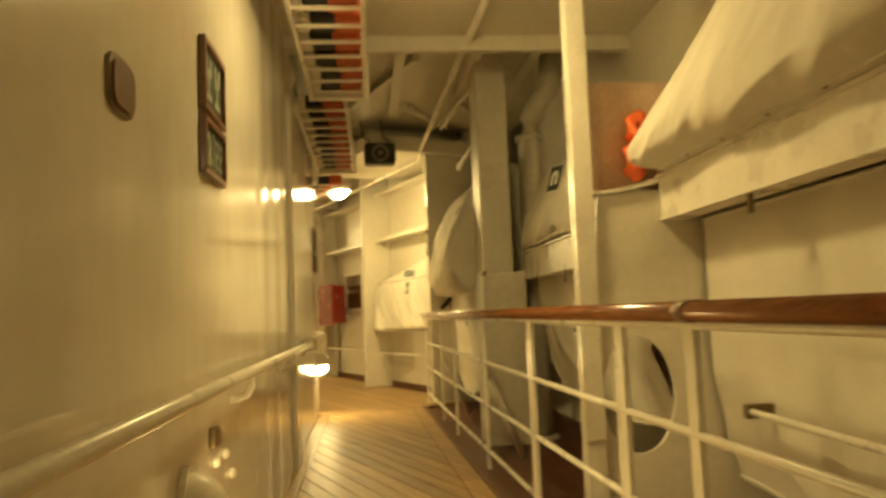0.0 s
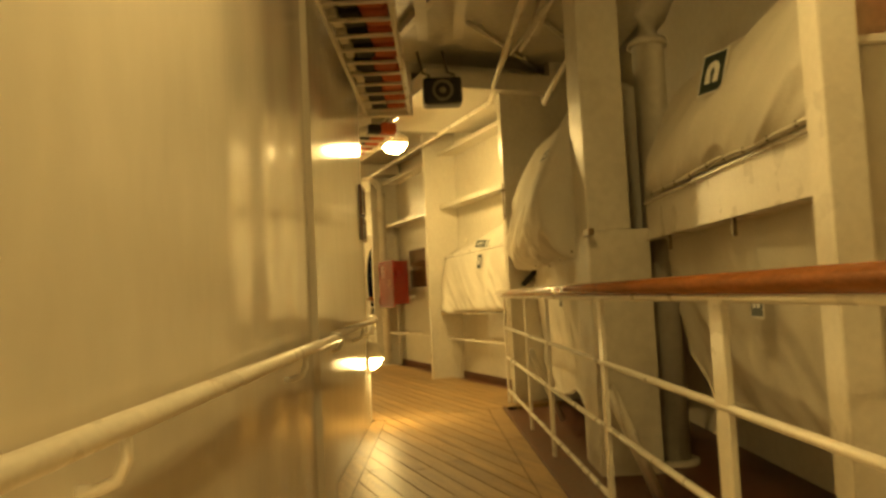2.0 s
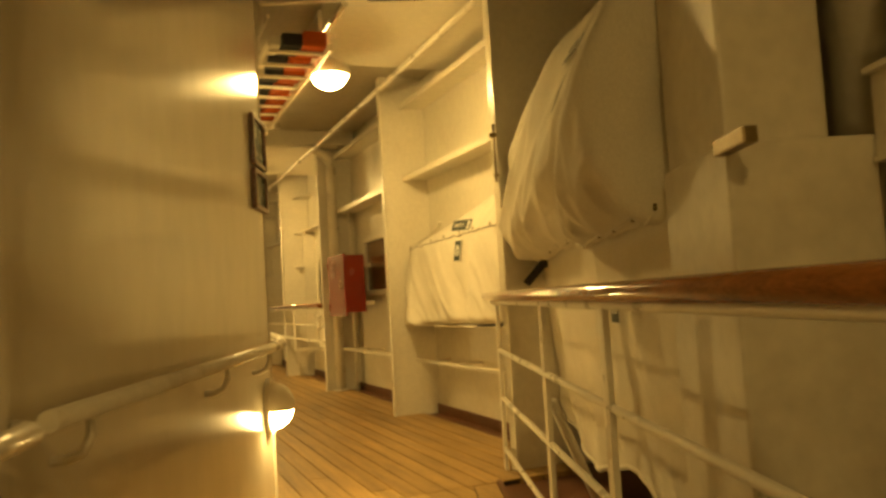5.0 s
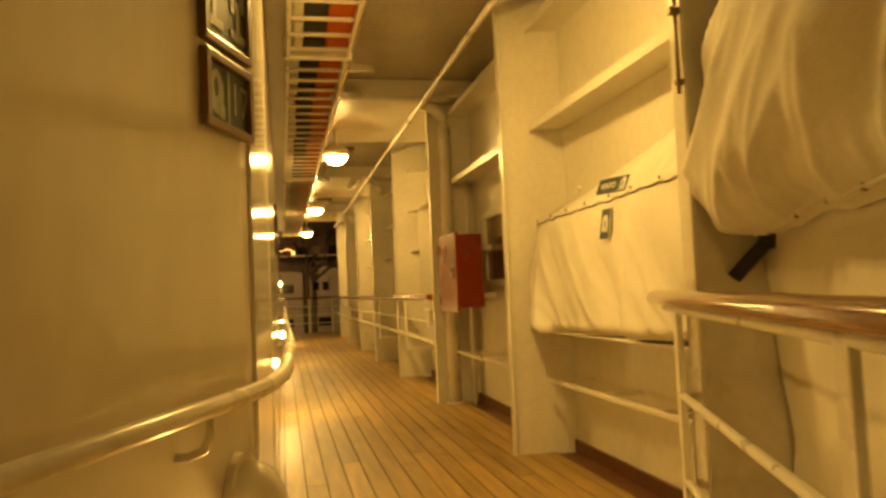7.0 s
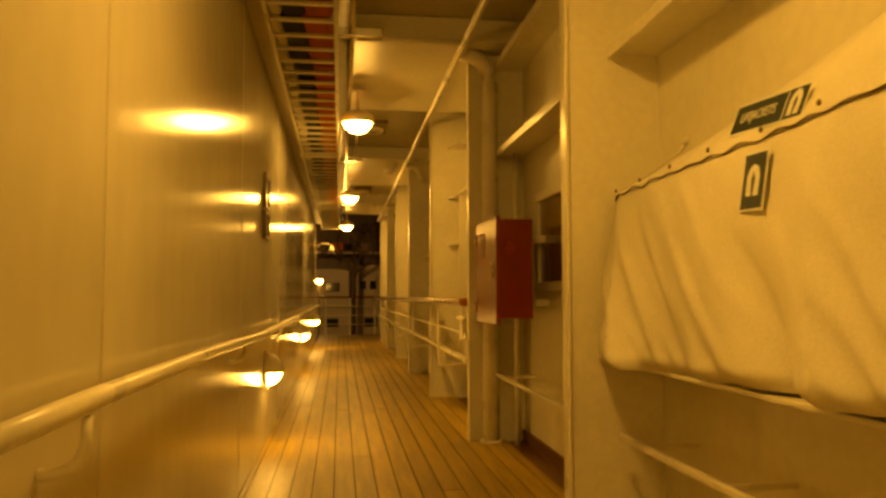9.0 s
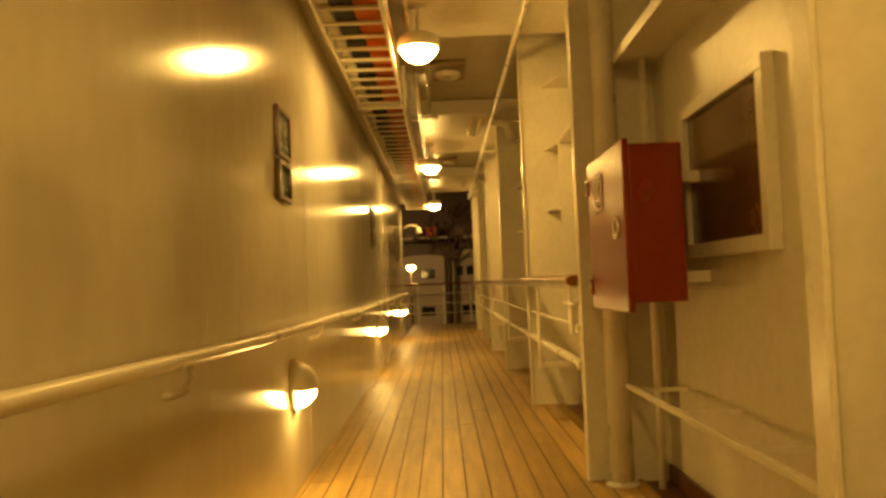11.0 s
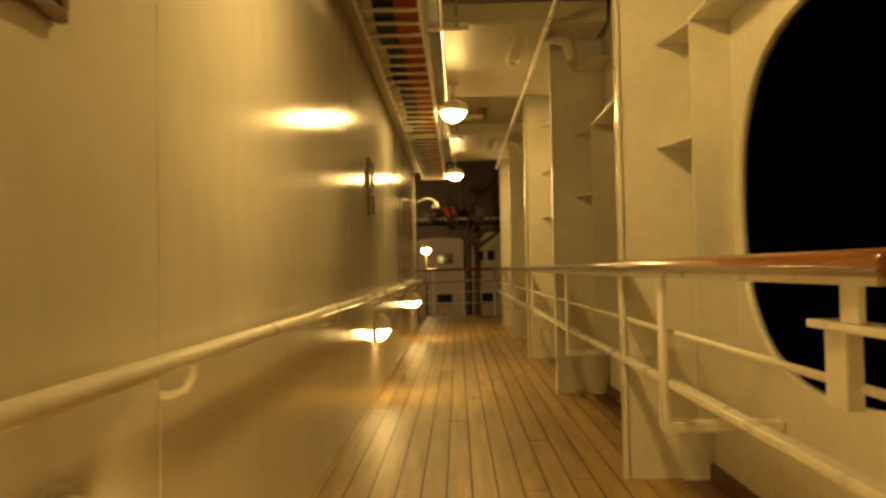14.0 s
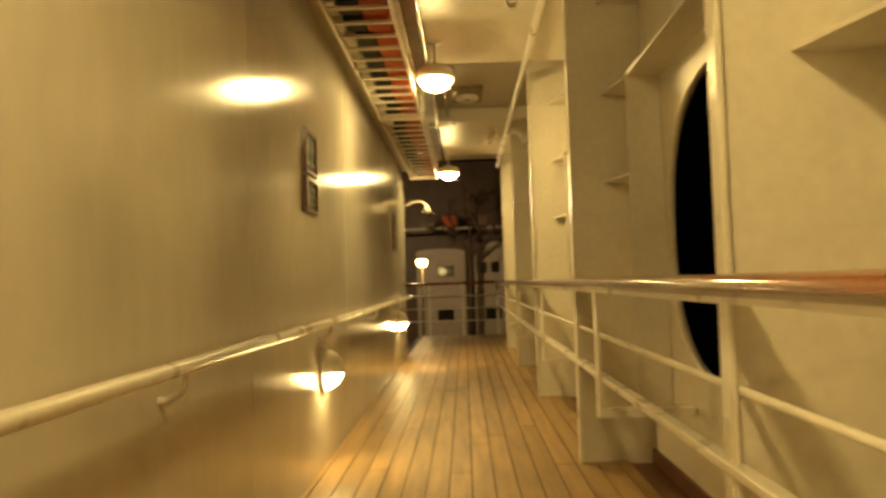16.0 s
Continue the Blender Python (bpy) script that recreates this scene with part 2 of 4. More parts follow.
# closing walls behind the camera and outboard of the boats
whole("wall_behind", hexa(B(), -4.2, -4.0, -1.2, 2.0, -0.05, 3.6, dg), STEEL_PAINT, "cream steel bulkhead closing the deck", "wall", kind="structure")
whole("wall_outboard", hexa(B(), -4.0, 10.2, 1.75, 1.85, -0.1, 3.6, dg), HULL_PAINT, "cream painted ship side behind the canvas covers", "wall", kind="structure")

# ---- ceilings ----
whole("ceiling_low_panel", hexa(B(), -4.0, 5.95, -1.1, 1.8, 3.14, 3.22, dg), CEILING_PAINT, "low cream deckhead panel over the deck", "ceiling", kind="structure")
# paler grey than the promenade deckhead, standing in for light over the bend
whole("ceiling_high_panel", prism(B(), [dg(5.97, -1.1, 0), dg(5.97, 1.8, 0), (5.3, 9.5), (2.05, 9.5)], 3.42, 3.5), GREY_PAINT, "high deckhead panel over the bend, in a paler grey standing in for light", "ceiling", kind="structure")
whole("ceiling_girder", hexa(B(), 2.655, 2.715, 6.6, 9.38, 3.345, 3.418), CEILING_PAINT, "painted girder under the high deckhead", "ceiling", kind="structure")
whole("ceiling_fascia", hexa(B(), 2.1, 5.2, 9.40, 9.46, 3.062, 3.419), CEILING_PAINT, "cream fascia where the deckhead steps down", "ceiling", kind="structure")
for v in (-0.25, 0.05, 0.7, 1.2):
    bm = hexa(B(), 6.0, 8.75, v - 0.008, v + 0.008, 3.27, 3.419, dg)
    hexa(bm, 6.0, 8.75, v - 0.045, v + 0.045, 3.255, 3.27, dg)
    whole("ceiling_stiffener", bm, CEILING_PAINT, "painted steel stiffener under the deckhead", "ceiling", "deckhead stiffeners", "structure")
whole("ceiling_edge", hexa(B(), 5.92, 5.99, -1.1, 1.8, 3.03, 3.45, dg), CEILING_PAINT, "cream deep edge beam of the deckhead", "ceiling", kind="structure")
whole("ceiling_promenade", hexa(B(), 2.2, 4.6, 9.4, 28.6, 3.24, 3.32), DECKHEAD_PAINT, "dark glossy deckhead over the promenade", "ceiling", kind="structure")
for y0, y1 in ((8.95, 10.9), (14.1, 16.4), (19.3, 21.95), (24.5, 27.0)):
    bm = hexa(B(), 3.08, 4.42, y0, y1, 3.06, 3.235, bevel=0.012)
    whole("ceiling_panel", bm, CEILING_PAINT, "lower cream deckhead panel between beams", "ceiling", kind="structure")
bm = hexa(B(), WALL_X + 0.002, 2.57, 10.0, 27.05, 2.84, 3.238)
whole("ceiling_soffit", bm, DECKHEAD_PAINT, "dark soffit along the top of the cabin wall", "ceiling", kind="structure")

# ---- ship side: webs, plates, oval openings ----
for i, y in enumerate(BAYS):
    x0 = EDGE_X if i else 3.9
    x1 = HULL_X + 0.03 if i else 4.95
    web = hexa(B(), x0, x1, y, y + 0.022, -0.03, 3.24)
    pillar = whole("pillar", web, STEEL_PAINT, "cream steel web frame with a flange edge", "pillar", "web frames of the ship side", "structure")
    fl = hexa(B(), x0 - 0.012, x0 + 0.004, y - 0.028, y + 0.05, 0.0, 3.22, bevel=0.003)
    part("flange", fl, RAIL_PAINT, pillar)


def ship_plate(y0, y1, hole=True):
    bm = B()
    ym, zm, hw, hh = (y0 + y1) / 2, 1.335, 0.872, 0.73
    n = 48
    if not hole:
        hexa(bm, HULL_X, HULL_X + 0.03, y0 + 0.022, y1, -0.03, 3.24)
        return bm
    loops = []
    for x in (HULL_X, HULL_X + 0.04):
        inner, outer = [], []
        for k in range(n):
            a = k * math.tau / n
            c, s = math.cos(a), math.sin(a)
            sq = (abs(c) ** 2.5 + abs(s) ** 2.5) ** (-1 / 2.5)
            inner.append(bm.verts.new((x, ym + hw * sq * c, zm + hh * sq * s)))
            w, up, dn = (y1 - y0) / 2 - 0.022, 3.24 - zm, zm + 0.03
            k1 = w / max(abs(c), 1e-6)
            k2 = (up if s > 0 else dn) / max(abs(s), 1e-6)
            r = min(k1, k2)
            outer.append(bm.verts.new((x, ym + r * c, zm + r * s)))
        loops.append((inner, outer))
    (ia, oa), (ib, ob_) = loops
    for k in range(n):
        j = (k + 1) % n
        bm.faces.new((ia[k], ia[j], oa[j], oa[k]))
        bm.faces.new((ib[k], ob_[k], ob_[j], ib[j]))
        bm.faces.new((ia[k], ib[k], ib[j], ia[j])).smooth = True
        bm.faces.new((oa[k], oa[j], ob_[j], ob_[k]))
    return bm


for i in range(len(BAYS) - 1):
    y0, y1 = BAYS[i], BAYS[i + 1]
    holed = i >= 2
    label = "cream ship side plate with a large oval opening to the night" if holed else "plain cream ship side plate"
    plate = whole("wall_ship_side", ship_plate(y0, y1, holed), HULL_PAINT, label, "wall", "ship side plates", "structure")
    if holed:
        ym, zm, w, h0, h1 = (y0 + y1) / 2, 1.335, 0.93, 0.36, 2.24
        for ya in (ym - w, ym + w):
            part("coaming_plate", hexa(B(), 4.275, HULL_X - 0.001, ya - 0.008, ya + 0.008, h0, h1), STEEL_PAINT, plate)
        part("coaming_plate", hexa(B(), 4.275, HULL_X - 0.001, ym - w + 0.008, ym + w - 0.008, h1 - 0.016, h1), STEEL_PAINT, plate)
        for z in (1.68, 2.22, 2.78):
            for ya, yb in ((y0 + 0.022, ym - w - 0.008), (ym + w + 0.008, y1)):
                far = ya > ym
                ring = [(4.29, yb), (4.455, yb), (4.455, ya), (4.21, ya)] if not far else [(4.29, ya), (4.21, yb), (4.455, yb), (4.455, ya)]
                if z > 2.5 and far is False:
                    continue
                part("stringer_stub", prism(B(), ring, z, z + 0.014), STEEL_PAINT, plate)
    else:
        for z in (2.235, 2.94):
            bm = hexa(B(), 4.225, HULL_X - 0.001, y0 + 0.022, y1 - 0.001, z, z + 0.014)
            hexa(bm, 4.215, 4.229, y0 + 0.022, y1 - 0.001, z - 0.02, z + 0.035)
            part("stringer", bm, STEEL_PAINT, plate)
        bm = hexa(B(), 4.2, 4.222, y0 + 0.03, y1 - 0.12, 0.505, 0.533, bevel=0.005)
        for k in range(4):
            ya = y0 + 0.25 + k * (y1 - y0 - 0.6) / 3
            hexa(bm, 4.222, HULL_X - 0.001, ya, ya + 0.012, 0.51, 0.53)
        part("lower_ledge", bm, STEEL_PAINT, plate)
    gutter = hexa(B(), 4.305, HULL_X - 0.002, y0 + 0.024, y1 - 0.001, -0.05, -0.012)
    hexa(gutter, HULL_X - 0.022, HULL_X - 0.003, y0 + 0.024, y1 - 0.002, -0.012, 0.075)
    whole("floor_gutter", gutter, RED_DECK, "dark red painted gutter along the ship side", "floor", "gutters", "structure")

# ---- decks under the planks ----
lo, hi = -4.0, 31.4
ring = [(left_x(-4.0) - 0.1, -4.0), (right_x(-4.0), -4.0), (right_x(8.89), 8.89), (right_x(9.0), 8.9), (EDGE_X + 0.03, 9.12), (4.3, 9.12), (4.3, hi), (WALL_X - 0.1, hi), (WALL_X - 0.1, 8.95), (left_x(8.9) - 0.1, 8.9)]
deck = whole("floor", prism(B(), ring, -0.08, -0.008), CAULK, "teak plank deck with dark caulked seams", "floor", kind="structure")
trench = B()
prism(trench, [(right_x(-4) + 0.004, -4.0), dg(-4.9, 1.84, 0), dg(9.3, 1.84, 0), (4.95, 9.085), (right_x(8.85) + 0.004, 9.085)], -0.2, -0.03)
whole("floor_boat_bay", trench, RED_DECK, "dark red painted steel deck under the boat cradles", "floor", kind="structure")
edge = B()
hexa(edge, 0, 1, 0, 1, 0, 1, lambda a, b, z: Vector((right_x(-4 + 12.88 * b) + 0.001 + 0.03 * a, -4 + 12.88 * b, -0.15 + 0.165 * z)))
whole("trim_deck_edge", edge, RED_DECK, "dark painted steel edge of the teak deck", "trim", kind="structure")

# ---- ceiling lamps ----


def ceiling_lamp(x, y, top, z=2.78, glass=CEILING_GLASS):
    t = thing("ceiling_lamp", (x, y, z), "lit round ceiling lamp, in view or added unseen, with white cap and opal glass dome", "lamp", "ceiling lamps")
    m = Matrix.Translation((x, y, z))
    part("glass", lathe(B(), [(0.136 * math.sin(a), -0.125 * math.cos(a)) for a in [i * math.pi / 20 for i in range(11)]], 28, m), glass, t, "glowing opal glass dome")
    part("cap", lathe(B(), [(0.138, -0.03), (0.154, -0.03), (0.156, 0.018), (0.14, 0.05), (0.1, 0.078), (0.045, 0.09), (0.04, 0.1), (0.0, 0.1)], 28, m), RAIL_PAINT, t, "cream painted metal cap")
    part("stem", lathe(B(), [(0.016, 0.09), (0.016, top - z - 0.012), (0.06, top - z - 0.012), (0.06, top - z - 0.001), (0, top - z - 0.001)], 14, m), RAIL_PAINT, t)
    return t


ceiling_lamp(3.14, 10.22, 3.06)
for y in (15.68, 21.3, 26.8):
    ceiling_lamp(3.16, y, 3.06)
# two lamps out of view, added to light the slanting stretch
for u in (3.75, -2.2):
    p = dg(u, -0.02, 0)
    ceiling_lamp(p.x, p.y, 3.14, 2.78, FILL_GLASS if u > 0 else REAR_FILL_GLASS)

# ---- wall lamps ----


def wall_lamp(m):
    """m: on the wall's face, its x axis pointing away from the wall."""
    t = thing("wall_lamp", m.translation, "lit bulkhead wall lamp with cream hood and frosted glass", "lamp", "wall lamps")
    gl, ho = B(), B()
    for bm, a0, a1, k in ((gl, 96, 178, 0.94), (ho, 0, 100, 1.0)):
        rows = []
        for i in range(13):
            a = radians(a0 + (a1 - a0) * i / 12)
            row = []
            for j in range(17):
                b = math.pi * (j / 16 - 0.5)
                row.append(bm.verts.new(m @ Vector((0.025 + 0.115 * k * math.sin(a) * math.cos(b), 0.082 * k * math.sin(a) * math.sin(b), 0.125 * k * math.cos(a)))))
            rows.append(row)
        for ra, rb in zip(rows, rows[1:]):
            for j in range(16):
                bm.faces.new((ra[j], ra[j + 1], rb[j + 1], rb[j])).smooth = True
    part("glass", gl, WALL_GLASS, t, "glowing frosted glass")
    part("hood", ho, STEEL_PAINT, t, "cream painted metal hood")
    bm = B()
    n = 24
    for x in (0.001, 0.026):
        bm.faces.new([bm.verts.new(m @ Vector((x, 0.098 * math.sin(k * math.tau / n), 0.145 * math.cos(k * math.tau / n)))) for k in range(n)])
    bmesh.ops.bridge_loops(bm, edges=bm.edges[:])
    part("base_plate", bm, STEEL_PAINT, t)
    return t


for y, z in ((14.42, 0.57), (19.88, 0.592), (25.4, 0.61)):
    wall_lamp(Matrix.Translation((WALL_X, y, z)))
turn = Matrix(((0.9367, 0.35, 0), (-0.35, 0.9367, 0), (0, 0, 1))).to_4x4()
wall_lamp(Matrix.Translation(dg(9.07, -0.872, 0.585)) @ turn)
wall_lamp(Matrix.Translation(dg(2.72, -0.83, 0.53)) @ turn)

# ---- handrail on the cabin wall ----


def wall_rail(path, off, brackets, label):
    """A round handrail along plan points, with J-shaped brackets back to the wall."""
    t = thing("handrail", path[0], label, "handrail", "wall handrails")
    part("rail", tube(B(), path, 0.023, 12), RAIL_PAINT, t)
    for q in brackets:
        q = Vector(q)
        w = q + off
        bm = tube(B(), [q, q + Vector((0, 0, -0.06)), q * 0.8 + w * 0.2 + Vector((0, 0, -0.095)), q * 0.35 + w * 0.65 + Vector((0, 0, -0.11)), w + Vector((0, 0, -0.11))], 0.012, 8)
        b = part("bracket", bm, RAIL_PAINT, t)
    return t


pr = WALL_X + 0.085
wall_rail([(2.506, 9.5, 0.918), (pr - 0.008, 10.0, 0.925), (pr, 10.4, 0.925), (pr, 11.2, 0.92), (pr, 13.4, 0.885), (pr, 16.0, 0.887), (pr, END_Y - 0.3, 0.9)], Vector((-0.085, 0, 0)), [(pr - 0.004, y, 0.9) for y in (9.95, 12.5, 14.95, 17.3, 19.8, 22.3, 24.8)], "long white round handrail on the cream wall")
side = dg(0, -0.085, 0)
wall_rail([dg(6.56, -0.788, 0.895), dg(8.85, -0.788, 0.895), (2.425, 8.745, 0.898), (2.455, 8.85, 0.901), (2.476, 8.97, 0.904), (2.49, 9.12, 0.908), (2.5, 9.3, 0.913), (2.506, 9.5, 0.918)], side, [dg(u, -0.788, 0.895) for u in (6.75, 7.95, 8.75)], "white round handrail round the bend of the wall")
wall_rail([dg(-3.8, -0.745, 0.89), dg(6.27, -0.745, 0.89), dg(6.44, -0.765, 0.89), dg(6.48, -0.81, 0.89)], side, [dg(u, -0.745, 0.89) for u in (-1.0, 1.35, 3.55, 5.3)], "white round handrail with curved brackets on the wall")

whole("wall_bay_end", hexa(B(), HULL_X + 0.03, 5.6, 9.1, 9.2, -0.1, 3.6), HULL_PAINT, "cream steel bulkhead closing the boat bay", "wall", kind="structure")

# ---- teak-capped rail on the ship side ----
rail2 = thing("ship_rail", (4.02, 14.93, 0), "white steel rail with varnished teak cap along the ship side", "railing")
part("cap_rail", tube(B(), [(3.99, 14.48, 1.07), (3.99, 14.5, 1.08), (3.99, 31.2, 1.08)], 0.05, 14, 0.6), VARNISH, rail2, "varnished teak cap rail")
part("cap_bearer", hexa(B(), 3.975, 4.005, 14.55, 31.2, 1.035, 1.052), RAIL_PAINT, rail2)
part("middle_rail", tube(B(), [(4.04, 14.48, 0.81), (4.04, 31.2, 0.81)], 0.012, 8), RAIL_PAINT, rail2)
part("lower_rail", hexa(B(), 4.0, 4.045, 14.48, 31.2, 0.595, 0.625, bevel=0.006), RAIL_PAINT, rail2)
for y0, y1 in zip(BAYS[2:], BAYS[3:]):
    part("leg", hexa(B(), 3.982, 4.0, y1 - 0.9, y1 - 0.82, 0.42, 1.04, bevel=0.004), RAIL_PAINT, rail2)
    part("stay", hexa(B(), 4.0, 4.455, y1 - 0.9, y1 - 0.82, 0.42, 0.46, bevel=0.006), RAIL_PAINT, rail2)

# ---- rail along the boat bay ----
part("end_upright", hexa(B(), 3.985, 4.0, 14.64, 14.72, 0.955, 1.045, bevel=0.003), RAIL_PAINT, rail2)
part("end_plate", hexa(B(), 3.975, 4.06, 14.47, 14.86, 0.935, 0.954, bevel=0.004), RAIL_PAINT, rail2)
part("end_block", hexa(B(), 4.0, 4.04, 14.73, 14.83, 0.76, 0.934, bevel=0.006), RAIL_PAINT, rail2)
for z in (0.81, 0.61):
    part("rail_clamp", hexa(B(), 3.985, 4.06, 14.462, 14.53, z - 0.022, z + 0.022, bevel=0.005), RAIL_PAINT, rail2)
rail1 = thing("boat_bay_rail", (rail_x(-3), -3, 0), "white steel railing with varnished teak cap beside the boat bay", "railing")


def rp(y, z, o=0.0):
    return Vector((rail_x(y) + o, y, z))


part("cap_rail", tube(B(), [rp(-3.5, 1.075), rp(9.45, 1.075), (4.0, 9.55, 1.075)], 0.05, 14, 0.6), VARNISH, rail1, "varnished teak cap rail")
part("joint_band", tube(B(), [rp(2.0, 1.075), rp(2.07, 1.075)], 0.053, 14, 0.62), SIGN_WOOD, rail1, "dark scarf joint in the teak")
part("cap_bearer", tube(B(), [rp(-3.5, 1.037), rp(9.4, 1.037)], 0.014, 8), RAIL_PAINT, rail1)
for z in (0.735, 0.44, 0.125):
    part("cross_bar", tube(B(), [rp(-3.5, z), rp(9.15, z)], 0.014, 8), RAIL_PAINT, rail1)
for y in (-2.6, -0.9, 0.6, 2.05, 2.6, 3.9, 5.25, 6.72, 7.68, 9.15):
    w = 0.045 if y in (2.6, 3.9) else 0.03
    bm = B()
    hexa(bm, -w, w, -0.012, 0.012, 0.0, 1.035, lambda a, b, z, y=y: rp(y + a, z, b), bevel=0.003)
    post = part("stanchion", bm, RAIL_PAINT, rail1)
part("strut", tube(B(), [rp(5.25, 0.62, 0.02), rp(5.4, 0.02, 0.32)], 0.028, 8), RAIL_PAINT, rail1)
part("strut", tube(B(), [rp(7.68, 0.62, 0.02), rp(7.82, 0.02, 0.3)], 0.022, 8), RAIL_PAINT, rail1)

# ---- boat bay: posts, column, pipes ----
post = whole("post", hexa(B(), -0.05, 0.05, -0.05, 0.05, -0.03, 3.12, lambda a, b, z: dg(4.15 + a, 0.82 + b, z), bevel=0.006), RAIL_PAINT, "tall white square steel post beside the railing", "post", kind="structure")
col = B()
hexa(col, 6.84, 7.32, 0.69, 1.06, -0.03, 1.42, dg, bevel=0.01)
hexa(col, 6.87, 7.30, 0.70, 0.96, 1.42, 3.42, dg, bevel=0.01)
whole("column", col, GREY_PAINT, "wide grey-white steel column between the canvas covers", "column", kind="structure")


def holed_plate(bm, u0, u1, v0, v1, z0, z1, vc, zc, rv, rz, n=40):
    """A plate across the bay with an oval lightening hole."""
    loops = []
    for u in (u0, u1):
        inner, outer = [], []
        for k in range(n):
            c, q = math.cos(k * math.tau / n), math.sin(k * math.tau / n)
            inner.append(bm.verts.new(dg(u, vc + rv * c, zc + rz * q)))
            reach = min(((v1 - vc) if c > 0 else (vc - v0)) / max(abs(c), 1e-6), ((z1 - zc) if q > 0 else (zc - z0)) / max(abs(q), 1e-6))
            outer.append(bm.verts.new(dg(u, vc + reach * c, zc + reach * q)))
        loops.append((inner, outer))
    (ia, oa), (ib, ob_) = loops
    for k in range(n):
        j = (k + 1) % n
        bm.faces.new((ia[k], ia[j], oa[j], oa[k]))
        bm.faces.new((ib[k], ob_[k], ob_[j], ib[j]))
        bm.faces.new((ia[k], ib[k], ib[j], ia[j]))
        bm.faces.new((oa[k], oa[j], ob_[j], ob_[k]))
    return bm


pedestal = whole("cradle_plate", holed_plate(B(), 4.14, 4.165, 0.872, 1.745, -0.03, 1.66, 1.06, 0.65, 0.185, 0.29), STEEL_PAINT, "cream steel cross plate with an oval lightening hole", "plate", kind="structure")
knee = B()
for k in range(12):
    v = 0.872 + k * 0.0375
    z = 1.66 + 0.085 * (k / 11) ** 1.6
    hexa(knee, 4.115, 4.19, v, v + 0.0374, z, z + 0.018, dg)
part("top_flange", knee, RAIL_PAINT, pedestal)
part("upper_plate", hexa(B(), 4.14, 4.165, 1.25, 1.745, 1.661, 1.735, dg), STEEL_PAINT, pedestal)
part("panel_seat", hexa(B(), 4.166, 4.36, 0.88, 1.745, 1.66, 1.684, dg), STEEL_PAINT, pedestal)
riser = thing("standpipe", dg(7.12, 1.2, -0.03), "thick cream vertical vent pipe with an elbow", "pipe")
part("pipe", tube(B(), [dg(7.12, 1.2, -0.03), dg(7.12, 1.2, 2.62), dg(7.1, 1.22, 2.78), dg(7.08, 1.28, 2.92), dg(7.06, 1.38, 3.05), dg(7.05, 1.42, 3.41)], 0.1, 16), GREY_PAINT, riser)
part("base_flange", lathe(B(), [(0.15, 0.0), (0.15, 0.03), (0.105, 0.035)], 20, Matrix.Translation(dg(7.12, 1.2, -0.03))), GREY_PAINT, riser)
part("collar", lathe(B(), [(0.103, 0.0), (0.125, 0.0), (0.125, 0.04), (0.103, 0.04)], 20, Matrix.Translation(dg(7.12, 1.2, 2.6))), GREY_PAINT, riser)

# ---- racks of lifejackets under the deckhead ----


def lifejacket(m):
    """An orange lifejacket with dark straps, lying flat."""
    t = thing("lifejacket", m.translation, "orange lifejacket with dark blue panel lying in the overhead rack", "lifejacket", "lifejackets in the racks")
    def at(a, b, z):
        return m @ Vector((a, b, z))
    part("body", hexa(B(), 0.015, 0.175, -0.13, 0.13, 0.0, 0.11, at, bevel=0.03), ORANGE, t)
    part("panel", hexa(B(), -0.115, 0.02, -0.12, 0.12, 0.0, 0.09, at, bevel=0.025), NAVY, t, "dark blue folded panel")
    part("collar", hexa(B(), -0.185, -0.118, -0.11, 0.11, 0.0, 0.07, at, bevel=0.02), CANVAS, t, "pale collar")
    return t


def rack(frame_m, length, gap=0.26):
    """frame_m: origin at the middle of the near end, y along the rack, on the underside."""
    t = thing("overhead_rack", frame_m.translation, "white slatted overhead rack holding lifejackets", "rack", "overhead lifejacket racks")
    def at(a, b, z):
        return frame_m @ Vector((a, b, z))
    for s in (-0.195, 0.195):
        part("side_rail", hexa(B(), s - 0.012, s + 0.012, 0, length, -0.02, 0.025, at, bevel=0.004), RAIL_PAINT, t)
        part("top_rail", hexa(B(), s - 0.01, s + 0.01, 0, length, 0.16, 0.185, at), RAIL_PAINT, t)
    part("end_bar", hexa(B(), -0.225, 0.225, length - 0.012, length + 0.04, -0.03, 0.04, at, bevel=0.015), RAIL_PAINT, t)
    for s in (-0.21, 0.21):
        part("end_post", hexa(B(), s - 0.014, s + 0.014, length, length + 0.028, 0.04, 0.36, at, bevel=0.004), RAIL_PAINT, t)
        part("hanger", hexa(B(), s - 0.012, s + 0.012, 0.3, 0.33, 0.185, 0.36, at), RAIL_PAINT, t)
    n = int(length / gap)
    for i in range(n):
        y = (i + 0.5) * length / n
        part("slat", hexa(B(), -0.183, 0.183, y - 0.015, y + 0.015, -0.012, 0.006, at), RAIL_PAINT, t)
    k = int(length / 0.3)
    for i in range(k):
        j = random.uniform(-0.02, 0.02)
        lifejacket(frame_m @ pose(j, (i + 0.5) * length / k, 0.008, 0, 0, random.uniform(-5, 5)))
    return t


rack(Matrix.Translation(dg(1.1, -0.45, 2.73)) @ turn, 4.95)
rack(Matrix.Translation(dg(6.3, -0.6, 2.73)) @ turn, 2.8)
for y0, y1 in ((9.5, 11.72), (11.92, 17.25), (17.5, 22.55), (22.8, 26.9)):
    rack(Matrix.Translation((2.775, y0, 2.725)), y1 - y0)

